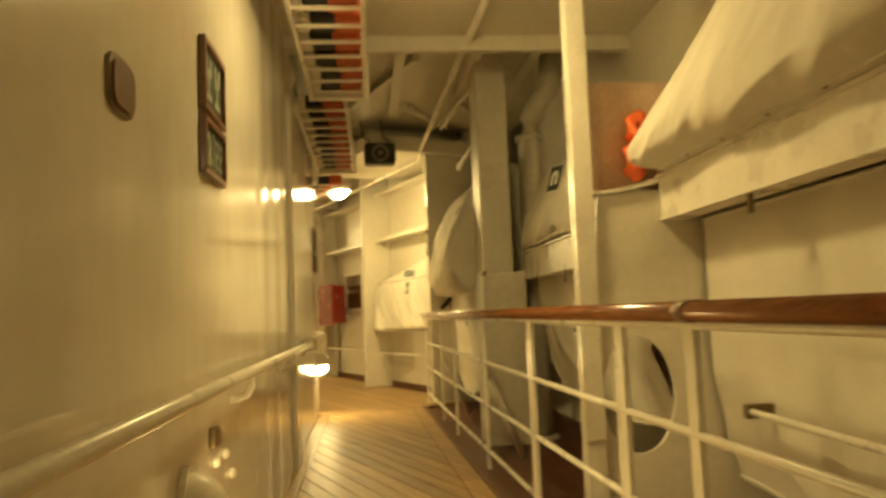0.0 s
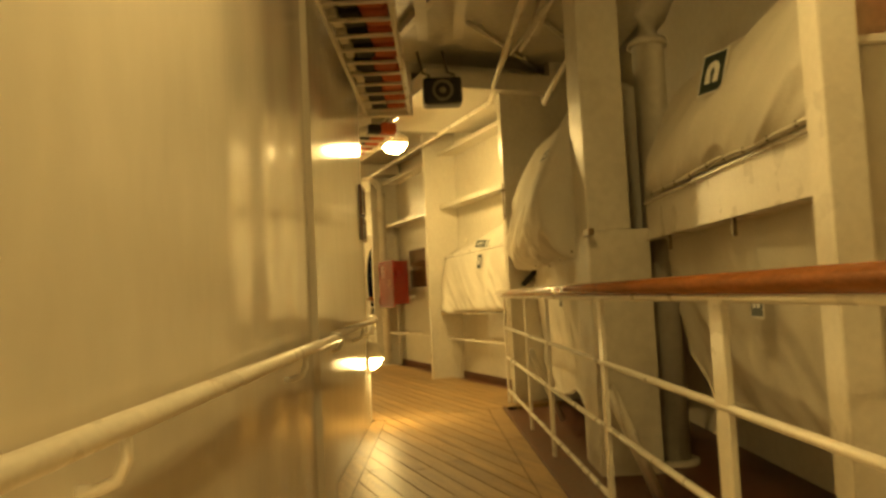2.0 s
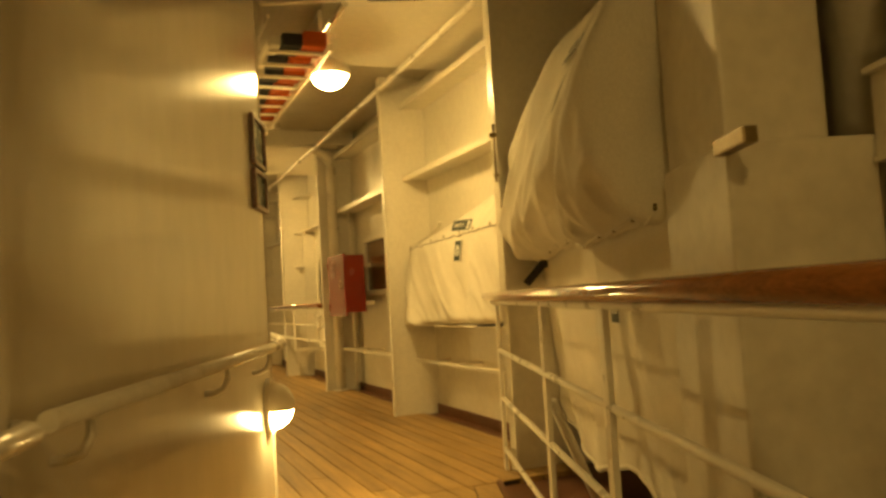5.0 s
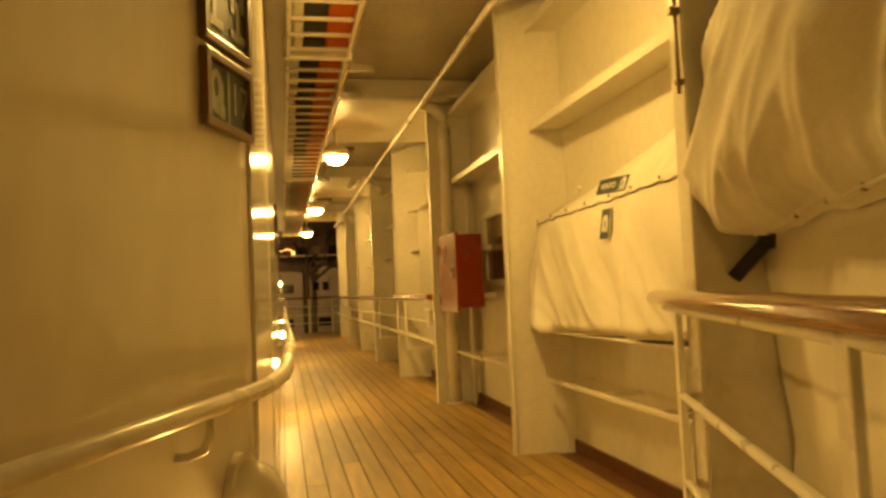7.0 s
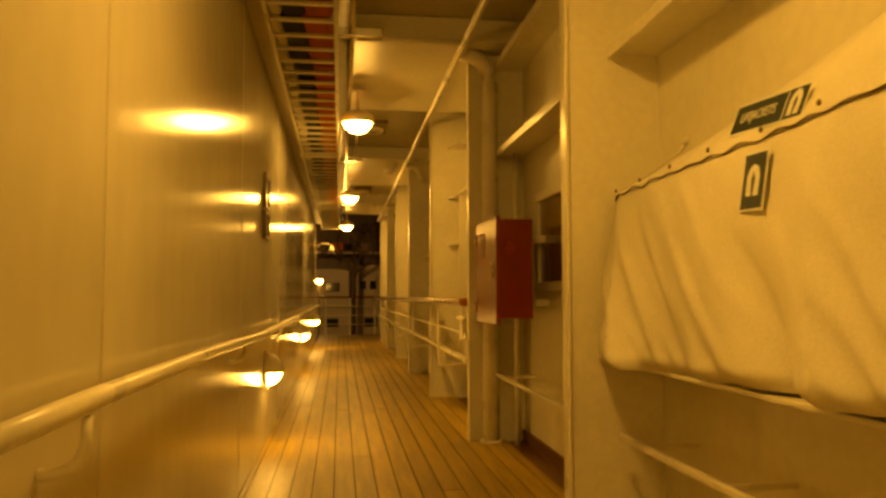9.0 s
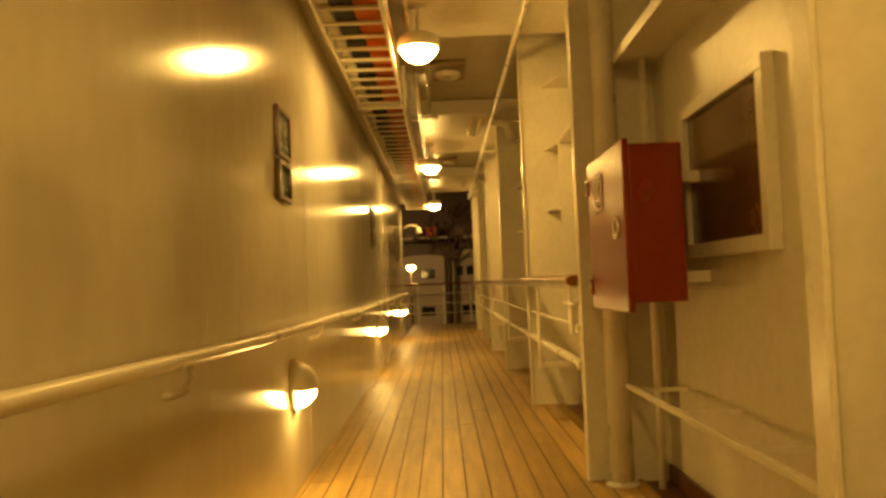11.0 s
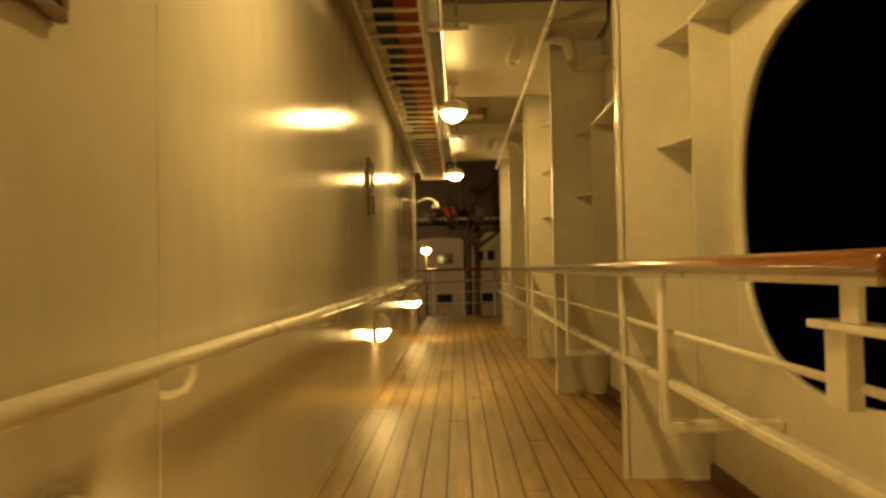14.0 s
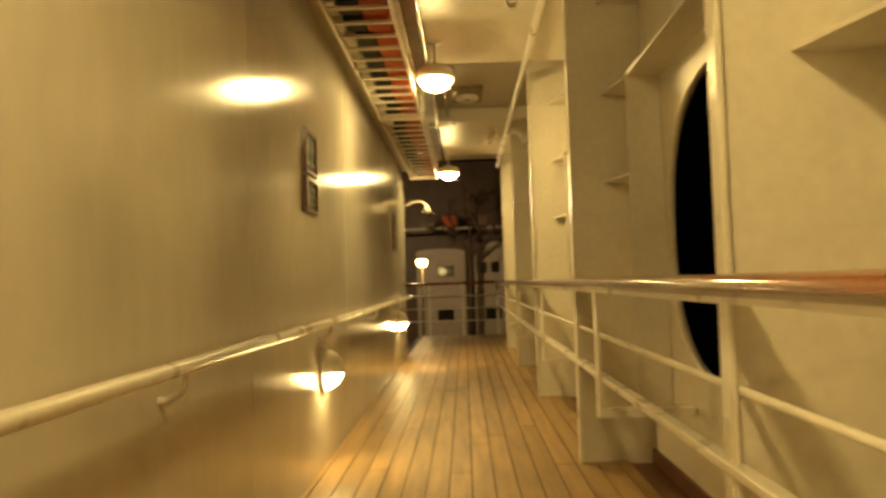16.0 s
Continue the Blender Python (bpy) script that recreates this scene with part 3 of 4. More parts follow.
# ---- pipes and speakers under the deckhead ----
pipe = thing("ceiling_pipe", (3.15, 9.6, 3.0), "polished pipe run with clamps along the deckhead", "pipe", "ceiling pipes")
part("run", tube(B(), [(3.08, 9.5, 3.02), (3.08, 28, 3.02)], 0.021, 10), CHROME, pipe)
part("run", tube(B(), [(3.20, 16.5, 3.1), (3.20, 19.2, 3.1)], 0.014, 8), CHROME, pipe)
part("run", tube(B(), [(3.20, 22.1, 3.1), (3.20, 24.4, 3.1)], 0.014, 8), CHROME, pipe)
for y in (13.0, 13.9, 19.2, 24.4):
    part("clamp", hexa(B(), 2.98, 3.3, y - 0.025, y + 0.025, 2.985, 3.05, bevel=0.008), CHROME, pipe)
pipe = thing("side_pipe", (3.95, 9.3, 3.02), "white pipe along the ship side under the deckhead", "pipe", "ceiling pipes")
part("run", tube(B(), [(rail_x(2.2) - 0.015, 2.2, 3.09), (rail_x(8.98) - 0.015, 8.98, 3.09), (3.85, 9.12, 3.07), (3.9, 9.3, 3.02), (3.95, 27.9, 3.0)], 0.026, 12), RAIL_PAINT, pipe)
for y in (19.6, 24.9):
    part("elbow", tube(B(), [(3.95, y, 3.0), (4.03, y - 0.05, 3.0), (4.12, y - 0.1, 2.95), (4.16, y - 0.12, 2.8)], 0.045, 10), RAIL_PAINT, pipe)
for y in (20.0, 25.4):
    loop = thing("pipe_loop", (3.75, y, 3.0), "white U-shaped pipe loop under the deckhead", "pipe", "pipe loops")
    part("bend", tube(B(), [(3.68, y - 0.5, 3.02), (3.68, y + 0.3, 3.02), (3.71, y + 0.4, 3.02), (3.77, y + 0.4, 3.02), (3.8, y + 0.3, 3.02), (3.8, y - 0.5, 3.02)], 0.02, 8), RAIL_PAINT, loop)


def ceiling_speaker(x, y, z):
    t = thing("ceiling_speaker", (x, y, z), "round loudspeaker on a dark square ceiling plate", "loudspeaker", "ceiling loudspeakers")
    part("plate", hexa(B(), x - 0.17, x + 0.17, y - 0.3, y + 0.3, z - 0.05, z - 0.001, bevel=0.008), BRONZE, t, "dark square mounting plate")
    m = Matrix.Translation((x, y, z - 0.05))
    part("ring", lathe(B(), [(0.13, 0), (0.13, -0.03), (0.1, -0.055), (0.06, -0.03), (0.0, -0.03)], 24, m), RAIL_PAINT, t)
    part("cone", lathe(B(), [(0.05, -0.031), (0.03, -0.045), (0, -0.048)], 16, m), GRILLE, t)


for x, y in ((3.4, 17.95), (3.44, 23.75)):
    ceiling_speaker(x, y, 3.24)

spk = thing("loudspeaker", (3.2, 8.83, 2.99), "black cabinet loudspeaker with a grey cone hung from the deckhead", "loudspeaker")


def sp(a, b, z):
    return Vector((3.2, 8.83, 2.99)) + Vector((0.95 * a + 0.3 * b, -0.3 * a + 0.95 * b, z))


bm = hexa(B(), -0.185, 0.185, -0.02, 0.2, -0.13, 0.13, sp, bevel=0.04)
part("cabinet", bm, BLACK, spk)
face = Matrix.Translation(sp(0, -0.021, 0)) @ pose(0, 0, 0, 90, 0, -17.5)
part("cone", lathe(B(), [(0.1, -0.005), (0.1, 0.012), (0.088, 0.012), (0.06, -0.01), (0.035, -0.012), (0.03, 0.004), (0, 0.008)], 24, face), GRILLE, spk, "grey loudspeaker cone")
for a in (-0.12, 0.12):
    part("bracket", tube(B(), [sp(a, 0.08, 0.12), sp(a, 0.08, 0.17), sp(a - 0.06, 0.1, 0.2), sp(a - 0.1, 0.14, 0.42)], 0.012, 8), GRILLE, spk)

# ---- signs on the cabin wall ----


def text_mesh(text, size):
    cu = bpy.data.curves.new("lettering", "FONT")
    cu.body, cu.size, cu.extrude = text, size, 0.0008
    cu.align_x, cu.align_y = "CENTER", "CENTER"
    ob = bpy.data.objects.new("lettering", cu)
    me = bpy.data.meshes.new_from_object(ob)
    bpy.data.objects.remove(ob)
    return me


def lettering(text, size, m, mat, parent, name="lettering", sx=1.0):
    me = text_mesh(text, size)
    me.transform(m @ Matrix.Diagonal((sx, 1, 1, 1)))
    me.materials.append(mat)
    ob = new(name, me)
    ob.parent = parent
    ob.matrix_parent_inverse = parent.matrix_basis.inverted()
    return ob


def station_sign(m, number, width=0.42):
    """m: at the middle of the two boards on the wall; x along the wall as read, y up, z off the wall."""
    def at(a, b, c):
        return m @ Vector((a, b, c))
    k = width / 2
    for z0, z1, top in ((-0.29, -0.085, False), (-0.065, 0.195, True)):
        t = thing("station_sign", m @ Vector((0, (z0 + z1) / 2, 0)), "wood framed dark green muster station sign board" + ("" if top else " with a number"), "sign", "muster station signs")
        part("board", hexa(B(), -k + 0.022, k - 0.022, z0 + 0.022, z1 - 0.022, 0.003, 0.012, at), SIGN_GREEN, t, "dark green panel")
        fr = B()
        hexa(fr, -k, k, z0, z0 + 0.024, 0.002, 0.026, at, bevel=0.004)
        hexa(fr, -k, k, z1 - 0.024, z1, 0.002, 0.026, at, bevel=0.004)
        hexa(fr, -k, -k + 0.024, z0 + 0.024, z1 - 0.024, 0.002, 0.026, at)
        hexa(fr, k - 0.024, k, z0 + 0.024, z1 - 0.024, 0.002, 0.026, at)
        part("wood_frame", fr, SIGN_WOOD, t, "dark varnished wood frame")
        zc = (z0 + z1) / 2
        if top:
            for a in (-0.075, 0.075):
                bm = B()
                hexa(bm, a - 0.05, a + 0.05, zc - 0.075, zc - 0.05, 0.0125, 0.0145, at)
                hexa(bm, a - 0.012, a + 0.012, zc - 0.05, zc + 0.04, 0.0125, 0.0145, at)
                hexa(bm, a - 0.045, a - 0.02, zc + 0.0, zc + 0.08, 0.0125, 0.0145, at)
                hexa(bm, a + 0.02, a + 0.045, zc + 0.016, zc + 0.08, 0.0125, 0.0145, at)
                part("pictogram", bm, STATION_MARK, t, "white pictogram")
        else:
            part("divider", hexa(B(), -0.006, 0.006, z0 + 0.03, z1 - 0.03, 0.0125, 0.0145, at), STATION_MARK, t)
            bm = B()
            c = -k / 2 + 0.004
            ring = [(math.cos(a * math.tau / 20), math.sin(a * math.tau / 20)) for a in range(20)]
            out = [bm.verts.new(at(c + 0.042 * x, zc + 0.062 * y, 0.0135)) for x, y in ring]
            inn = [bm.verts.new(at(c - 0.004 + 0.013 * x, zc + 0.012 + 0.026 * y, 0.0135)) for x, y in ring]
            for a in range(20):
                bm.faces.new((out[a], out[(a + 1) % 20], inn[(a + 1) % 20], inn[a]))
            hexa(bm, c + 0.012, c + 0.046, zc - 0.066, zc - 0.03, 0.0125, 0.0145, at)
            part("pictogram", bm, STATION_MARK, t, "white ring pictogram")
            if number:
                lettering(number, 0.13, m @ pose(k / 2, zc, 0.0135), STATION_MARK, t, "number")
            else:
                for a in (0.3, 0.68):
                    bm = B()
                    for z in (-0.045, 0.0, 0.045):
                        hexa(bm, a * k - 0.022, a * k + 0.022, zc + z - 0.007, zc + z + 0.007, 0.0125, 0.0145, at)
                    hexa(bm, a * k - 0.022, a * k - 0.008, zc - 0.038, zc - 0.007, 0.0125, 0.0145, at)
                    hexa(bm, a * k + 0.008, a * k + 0.022, zc + 0.007, zc + 0.038, 0.0125, 0.0145, at)
                    part("mark", bm, STATION_MARK, t)


def on_wall(p, yaw):
    """Wall poster axes: x along the wall to the reader's right, y up, z off the wall towards +x."""
    return Matrix.Translation(p) @ pose(0, 0, 0, 90, 0, yaw)


station_sign(on_wall(dg(3.2, -0.83, 1.9), 90 - 20.5), "", 0.38)
station_sign(on_wall(dg(9.06, -0.872, 1.88), 90 - 20.5), "17", 0.3)
station_sign(on_wall((WALL_X, 14.3, 1.84), 90), "23", 0.32)
station_sign(on_wall((WALL_X, 19.6, 1.83), 90), "", 0.34)
station_sign(on_wall((WALL_X, 25.05, 1.83), 90), "", 0.34)
m = on_wall(dg(2.15, -0.83, 1.65), 90 - 20.5)
def squared(c):
    return math.copysign(abs(c) ** 0.55, c)


name_plate = thing("name_plate", m.translation, "small rounded bronze plate on the cream wall", "plate")
for z, k, mat, nm in ((0.001, 1.0, BRONZE, "rim"), (0.008, 0.82, SIGN_WOOD, "face")):
    bm = B()
    n = 24
    for zz in (z, z + 0.008):
        bm.faces.new([bm.verts.new(m @ Vector((0.095 * k * squared(math.cos(a * math.tau / n)), 0.068 * k * squared(math.sin(a * math.tau / n)), zz))) for a in range(n)])
    bmesh.ops.bridge_loops(bm, edges=bm.edges[:])
    part(nm, bm, mat, name_plate)
socket = thing("wall_socket", dg(3.15, -0.83, 0.7), "small brown socket box on the cream wall", "socket")
part("box", hexa(B(), 3.1, 3.17, -0.829, -0.805, 0.66, 0.73, dg, bevel=0.006), BRONZE, socket)
part("cover", hexa(B(), 3.11, 3.16, -0.805, -0.798, 0.67, 0.72, dg), SIGN_WOOD, socket)
for u, z in ((3.2, 0.6), (3.36, 0.6), (3.5, 0.5), (3.06, 0.52)):
    m = Matrix.Translation(dg(u, -0.829, z)) @ turn @ pose(0, 0, 0, 0, 90, 0)
    whole("wall_stud", lathe(B(), [(0.02, 0), (0.02, 0.012), (0.012, 0.02), (0, 0.02)], 12, m), RAIL_PAINT, "small white round stud on the cream wall", "stud", "wall studs")

# ---- red hose cabinet and its surroundings ----
hose = thing("fire_hose_cabinet", (4.1, 13.84, 0.93), "bright red steel fire hose cabinet on the ship side", "cabinet")
part("body", hexa(B(), 4.057, 4.28, 13.44, 14.17, 0.975, 1.64, bevel=0.006), FIRE_RED, hose)
door = part("door", hexa(B(), 4.027, 4.056, 13.425, 14.185, 0.935, 1.66, bevel=0.005), FIRE_RED, hose)
dish = Matrix.Translation((4.027, 13.58, 1.3)) @ pose(0, 0, 0, 0, -90, 0)
part("latch", lathe(B(), [(0.052, 0), (0.052, 0.009), (0.041, 0.011), (0.038, 0.002), (0, 0.002)], 24, dish), CHROME, door, "round polished latch")
part("latch_dish", lathe(B(), [(0.037, 0.0025), (0.037, 0.004), (0, 0.004)], 20, dish), BLACK, door, "dark recess of the latch")
part("latch_lever", hexa(B(), 4.012, 4.0225, -0.007, 0.007, -0.034, 0.034, lambda a, b, z: Vector((a, 13.58 + 0.8 * b + 0.6 * z, 1.3 + 0.8 * z - 0.6 * b))), CHROME, door)
lb = hexa(B(), 4.0235, 4.0265, 13.84, 14.01, 1.4, 1.57)
part("label", lb, FIRE_RED, door)
fr = B()
for a in ((13.84, 14.01, 1.4, 1.408), (13.84, 14.01, 1.562, 1.57), (13.84, 13.848, 1.408, 1.562), (14.002, 14.01, 1.408, 1.562)):
    hexa(fr, 4.0215, 4.0234, *a)
part("label_border", fr, SIGN_WHITE, door)
hook = [(4.0225, 13.9, 1.54), (4.0225, 13.945, 1.49), (4.0225, 13.9, 1.445), (4.0225, 13.94, 1.425), (4.0225, 13.965, 1.45)]
part("hose_symbol", tube(B(), hook, 0.006, 6), SIGN_WHITE, door)
for z in (1.0, 1.5):
    part("hinge", tube(B(), [(4.022, 14.186, z), (4.022, 14.186, z + 0.08)], 0.01, 8), CHROME, door)
for z in (1.05, 1.5):
    part("mount", hexa(B(), 4.281, 4.459, 13.69, 13.75, z, z + 0.05), STEEL_PAINT, hose)
pipe = thing("fire_main_pipe", (4.22, 14.36, 0), "white fire main riser with a side branch", "pipe")
part("riser", tube(B(), [(4.17, 14.36, -0.012), (4.17, 14.36, 2.8), (4.155, 14.36, 2.9), (4.11, 14.36, 2.98), (4.03, 14.36, 3.03), (3.93, 14.36, 3.045)], 0.062, 16), RAIL_PAINT, pipe)
part("flange", lathe(B(), [(0.09, 0.0), (0.09, 0.025), (0.064, 0.03)], 18, Matrix.Translation((4.17, 14.36, -0.012))), RAIL_PAINT, pipe)
part("cross_run", tube(B(), [(3.95, 14.05, 3.03), (2.99, 14.05, 3.03)], 0.021, 10), RAIL_PAINT, pipe)
part("union", tube(B(), [(3.95, 14.03, 3.035), (3.95, 14.36, 3.04)], 0.03, 10), RAIL_PAINT, pipe)
pipe = thing("thin_riser", (4.36, 13.95, 0), "thin white vertical pipe beside the cabinet", "pipe")
part("riser", tube(B(), [(4.36, 14.28, -0.012), (4.36, 14.28, 2.28)], 0.02, 10), RAIL_PAINT, pipe)
hat = thing("window_1", (4.41, 13.4, 1.2), "glossy brown hatch panel with white frame in the ship side", "window", kind="structure")
part("pane", hexa(B(), 4.435, 4.444, 12.98, 13.82, 1.22, 1.8), BROWN_PANEL, hat)
fr = B()
hexa(fr, 4.41, 4.459, 12.92, 13.88, 1.16, 1.22, bevel=0.006)
hexa(fr, 4.41, 4.459, 12.92, 13.88, 1.8, 1.86, bevel=0.006)
hexa(fr, 4.41, 4.459, 12.92, 12.98, 1.22, 1.8)
hexa(fr, 4.41, 4.459, 13.82, 13.88, 1.22, 1.8)
part("window_frame", fr, STEEL_PAINT, hat)


# ---- canvas covers ----
def cloth(bm, cols, rows, f):
    grid = [[bm.verts.new(f(i / cols, j / rows)) for i in range(cols + 1)] for j in range(rows + 1)]
    for j in range(rows):
        for i in range(cols):
            bm.faces.new((grid[j][i], grid[j][i + 1], grid[j + 1][i + 1], grid[j + 1][i])).smooth = True
    return bm


def crease(s, q, seed, k=1.0):
    """Sharp-crested creases that run down and fan out."""
    w = 0.35 * noise.noise(Vector((s * 2.3, q * 1.7, seed)))
    out = 0.0
    for f, g, amp in ((2.6, 0.8, 1.0), (5.2, 1.4, 0.5), (9.0, 2.2, 0.3), (16.0, 3.4, 0.1), (27.0, 6.0, 0.035)):
        n = noise.noise(Vector((s * f * k + (q - 0.5) * 1.3 + w, q * g, seed + f)))
        out += amp * (0.5 - abs(n) ** 0.8 * 1.9)
    return out


locker = thing("lifejacket_locker", (4.25, 10.4, 0.8), "lifejacket locker under a cream canvas cover", "locker")
part("shelf", hexa(B(), 4.15, 4.458, 9.15, 11.755, 0.842, 0.858, bevel=0.004), STEEL_PAINT, locker)


def locker_front(s, t):
    y = 11.71 - 2.5 * s
    z = 1.56 - 0.72 * t + 0.05 * s
    if s < 0.06:
        z = z - 0.02 * (1 - s / 0.06)
    curl = max(0.0, t - 0.93) / 0.07
    end = 0.72 + 0.28 * min(1, s / 0.07) ** 0.6
    x = 4.36 - end * (0.17 + 0.13 * min(1, t) ** 0.7 - 0.05 * curl * curl) - 0.085 * crease(s * 1.5 - t * 0.42, t * 0.5, 3.1) * (0.2 + t) * end
    return Vector((x, y, z + 0.02 * math.sin(t * 3.1) * noise.noise(Vector((s * 6, 0, 1)))))


def locker_flap(s, t):
    y = 11.71 - 2.5 * s
    low = locker_front(s, 0.0)
    x = low.x - 0.012 + (4.455 - low.x) * t ** 1.3
    z = low.z - 0.012 + 0.004 * math.sin(s * 95) + (0.10 + 0.22 * min(1, s * 1.6)) * t
    return Vector((x, y, z))


cover = part("canvas_front", cloth(B(), 130, 46, locker_front), CANVAS, locker, "cream canvas front with hanging folds")
# thin dark tube drawn as the shadow line under the flap
part("hem_shade_line", tube(B(), [locker_flap(0.03 + 0.96 * i / 90, 0.0) + Vector((-0.004, 0, 0.01 * noise.noise(Vector((i * 0.23, 2, 5))))) for i in range(91)], 0.0028, 6), BARK, locker, "dark line along the hem in place of the flap shadow")
part("canvas_flap", cloth(B(), 130, 10, locker_flap), CANVAS, locker, "cream canvas top flap")
for i in range(9):
    p = locker_front(0.06 + i * 0.115, 0.0)
    part("snap", lathe(B(), [(0.009, 0), (0.009, 0.004), (0, 0.006)], 8, Matrix.Translation(p + Vector((-0.016, 0, 0.012))) @ pose(0, 0, 0, 0, -90, 0)), BRONZE, locker)

part("corner_tie", tube(B(), [locker_front(0.03, 0.0) + Vector((-0.01, 0, 0)), Vector((4.44, 11.5, 1.74)), Vector((4.458, 11.47, 1.78))], 0.008, 6), CANVAS, locker)
part("hook", lathe(B(), [(0.018, 0), (0.018, 0.01), (0.008, 0.022), (0, 0.022)], 10, Matrix.Translation((4.459, 11.47, 1.78)) @ pose(0, 0, 0, 0, -90, 0)), STEEL_PAINT, locker)


def jacket_sign(m, w, h, words, label):
    t = thing("lifejacket_sign", m.translation, label, "sign", "lifejacket signs")
    def at(a, b, c):
        return m @ Vector((a, b, c))
    part("plate", hexa(B(), -w / 2, w / 2, -h / 2, h / 2, 0.0, 0.002, at), SIGN_WHITE, t)
    if words:
        split = w / 2 - h
        part("panel", hexa(B(), -w / 2 + 0.006, split - 0.004, -h / 2 + 0.008, h / 2 - 0.008, 0.002, 0.003, at), SIGN_GREEN, t, "dark green lettering panel")
        lettering(words, h * 0.42, m @ pose((split - w / 2) / 2, 0, 0.0035), SIGN_WHITE, t, sx=0.82)
        icon = (split + 0.004, w / 2 - 0.006)
    else:
        icon = (-w / 2 + 0.008, w / 2 - 0.008)
    part("icon_panel", hexa(B(), *icon, -h / 2 + 0.008, h / 2 - 0.008, 0.002, 0.003, at), SIGN_GREEN, t)
    c, k = (icon[0] + icon[1]) / 2, min((icon[1] - icon[0]) * 0.3, h * 0.28)
    pts = [(c - k, -k * 1.25), (c - k, k * 0.5), (c - k * 0.6, k * 1.2), (c, k * 1.4), (c + k * 0.6, k * 1.2), (c + k, k * 0.5), (c + k, -k * 1.25), (c + 0.14 * k, -k * 1.25), (c + 0.3 * k, k * 0.2), (c, k * 0.75), (c - 0.3 * k, k * 0.2), (c - 0.14 * k, -k * 1.25)]
    bm = B()
    bm.faces.new([bm.verts.new(at(a, b, 0.0038)) for a, b in pts])
    part("lifejacket_icon", bm, SIGN_WHITE, t, "white lifejacket symbol")
    return t


def facing_deck(x, y, z, tilt=0, yaw=0):
    """Poster axes on the ship side, seen from the deck."""
    return Matrix.Translation((x, y, z)) @ pose(0, 0, 0, 0, 0, -90 + yaw) @ pose(0, 0, 0, 90 + tilt, 0, 0)


jacket_sign(facing_deck(locker_flap(0.512, 0.29).x - 0.019, 10.43, 1.655, -20) @ pose(0, 0, 0, 0, 0, -4), 0.4, 0.105, "LIFEJACKETS", "dark green lifejackets sign lettered in white on canvas")
jacket_sign(facing_deck(locker_front(0.52, 0.19).x - 0.008, 10.41, 1.45, -8) @ pose(0, 0, 0, 0, 0, -2), 0.13, 0.175, "", "small dark green lifejacket symbol sign on canvas")


def covered_raft(u0, u1, profile, seed, depth, label, taper=(0.1, 0.1), sag=0.0, slope=0.0, run=0.3):
    """A stowed raft under a laced canvas cover; profile: (v, z) round the section, from the front foot over the ridge to the back foot."""
    t = thing("covered_raft", dg((u0 + u1) / 2, profile[0][0] + 0.1, profile[0][1]), label, "raft cover", "canvas covered rafts")
    fine = []
    n = len(profile)
    for i in range(n - 1):
        p = [Vector((*profile[max(0, min(n - 1, i + k))], 0)) for k in (-1, 0, 1, 2)]
        for m in range(14):
            x = m / 14
            fine.append(0.5 * (2 * p[1] + (p[2] - p[0]) * x + (2 * p[0] - 5 * p[1] + 4 * p[2] - p[3]) * x * x + (3 * p[1] - p[0] - 3 * p[2] + p[3]) * x ** 3))
    fine.append(Vector((*profile[-1], 0)))
    mid = sum(fine, Vector()) / len(fine)
    base = profile[0][1]

    def skin(s, q):
        p = fine[round(q * (len(fine) - 1))]
        e = min(1.0, s / taper[0], (1 - s) / taper[1])
        r = max(0.02, 1 - (1 - max(0, e)) ** 2.2) ** 0.55
        lean = 0.16 * (1 - r) * (1 if s > 0.5 else -1)
        k = 1 + depth * crease((s * (u1 - u0) + 0.55 * (p.y - base)) / 2.4, q * 1.6, seed) * min(1, 0.25 + 6 * q * (1 - q)) * max(0.0, e) ** 0.45
        d = (p - mid) * k
        low = sag * math.sin(math.pi * s) * (1 if p.y < mid.y else 0.2)
        z = mid.y + d.y * (0.25 + 0.75 * r if d.y > 0 else r) - low
        z = base + (z - base) * (1 - slope * (1 - min(1, (1 - s) / run)))
        return dg(u0 + (u1 - u0) * s + lean * d.y, mid.x + d.x * r, z)

    bm = cloth(B(), 200, len(fine) - 1, skin)
    part("cover", bm, CANVAS, t, "creased cream canvas cover")
    hem = [skin(0.03 + 0.94 * i / 60, 0.035) + dg(0, -0.006, 0) for i in range(61)]
    part("lacing", tube(B(), hem, 0.008, 6), CANVAS, t)
    for i in range(0, 61, 6):
        part("eyelet", lathe(B(), [(0.012, -0.004), (0.012, 0.006), (0.005, 0.007)], 8, Matrix.Translation(hem[i]) @ turn @ pose(0, 0, 0, 0, -90, 0)), BRONZE, t)
    return skin


def on_cover(skin, s, z, lift=0.012):
    """Poster axes lying on a cover at a share of its length and a height."""
    q = min((k / 200 for k in range(5, 110)), key=lambda k: abs(skin(s, k).z - z))
    p = skin(s, q)
    x = (skin(s - 0.04, q) - skin(s + 0.04, q)).normalized()
    y = skin(s, min(1, q + 0.06)) - skin(s, q - 0.06)
    y = (y - x * y.dot(x)).normalized()
    n = x.cross(y)
    if n.dot(dg(0, -1, 0)) < 0:
        n = -n
        x = -x
    m = Matrix((x, y, n)).transposed().to_4x4()
    m.translation = p + n * lift
    return m


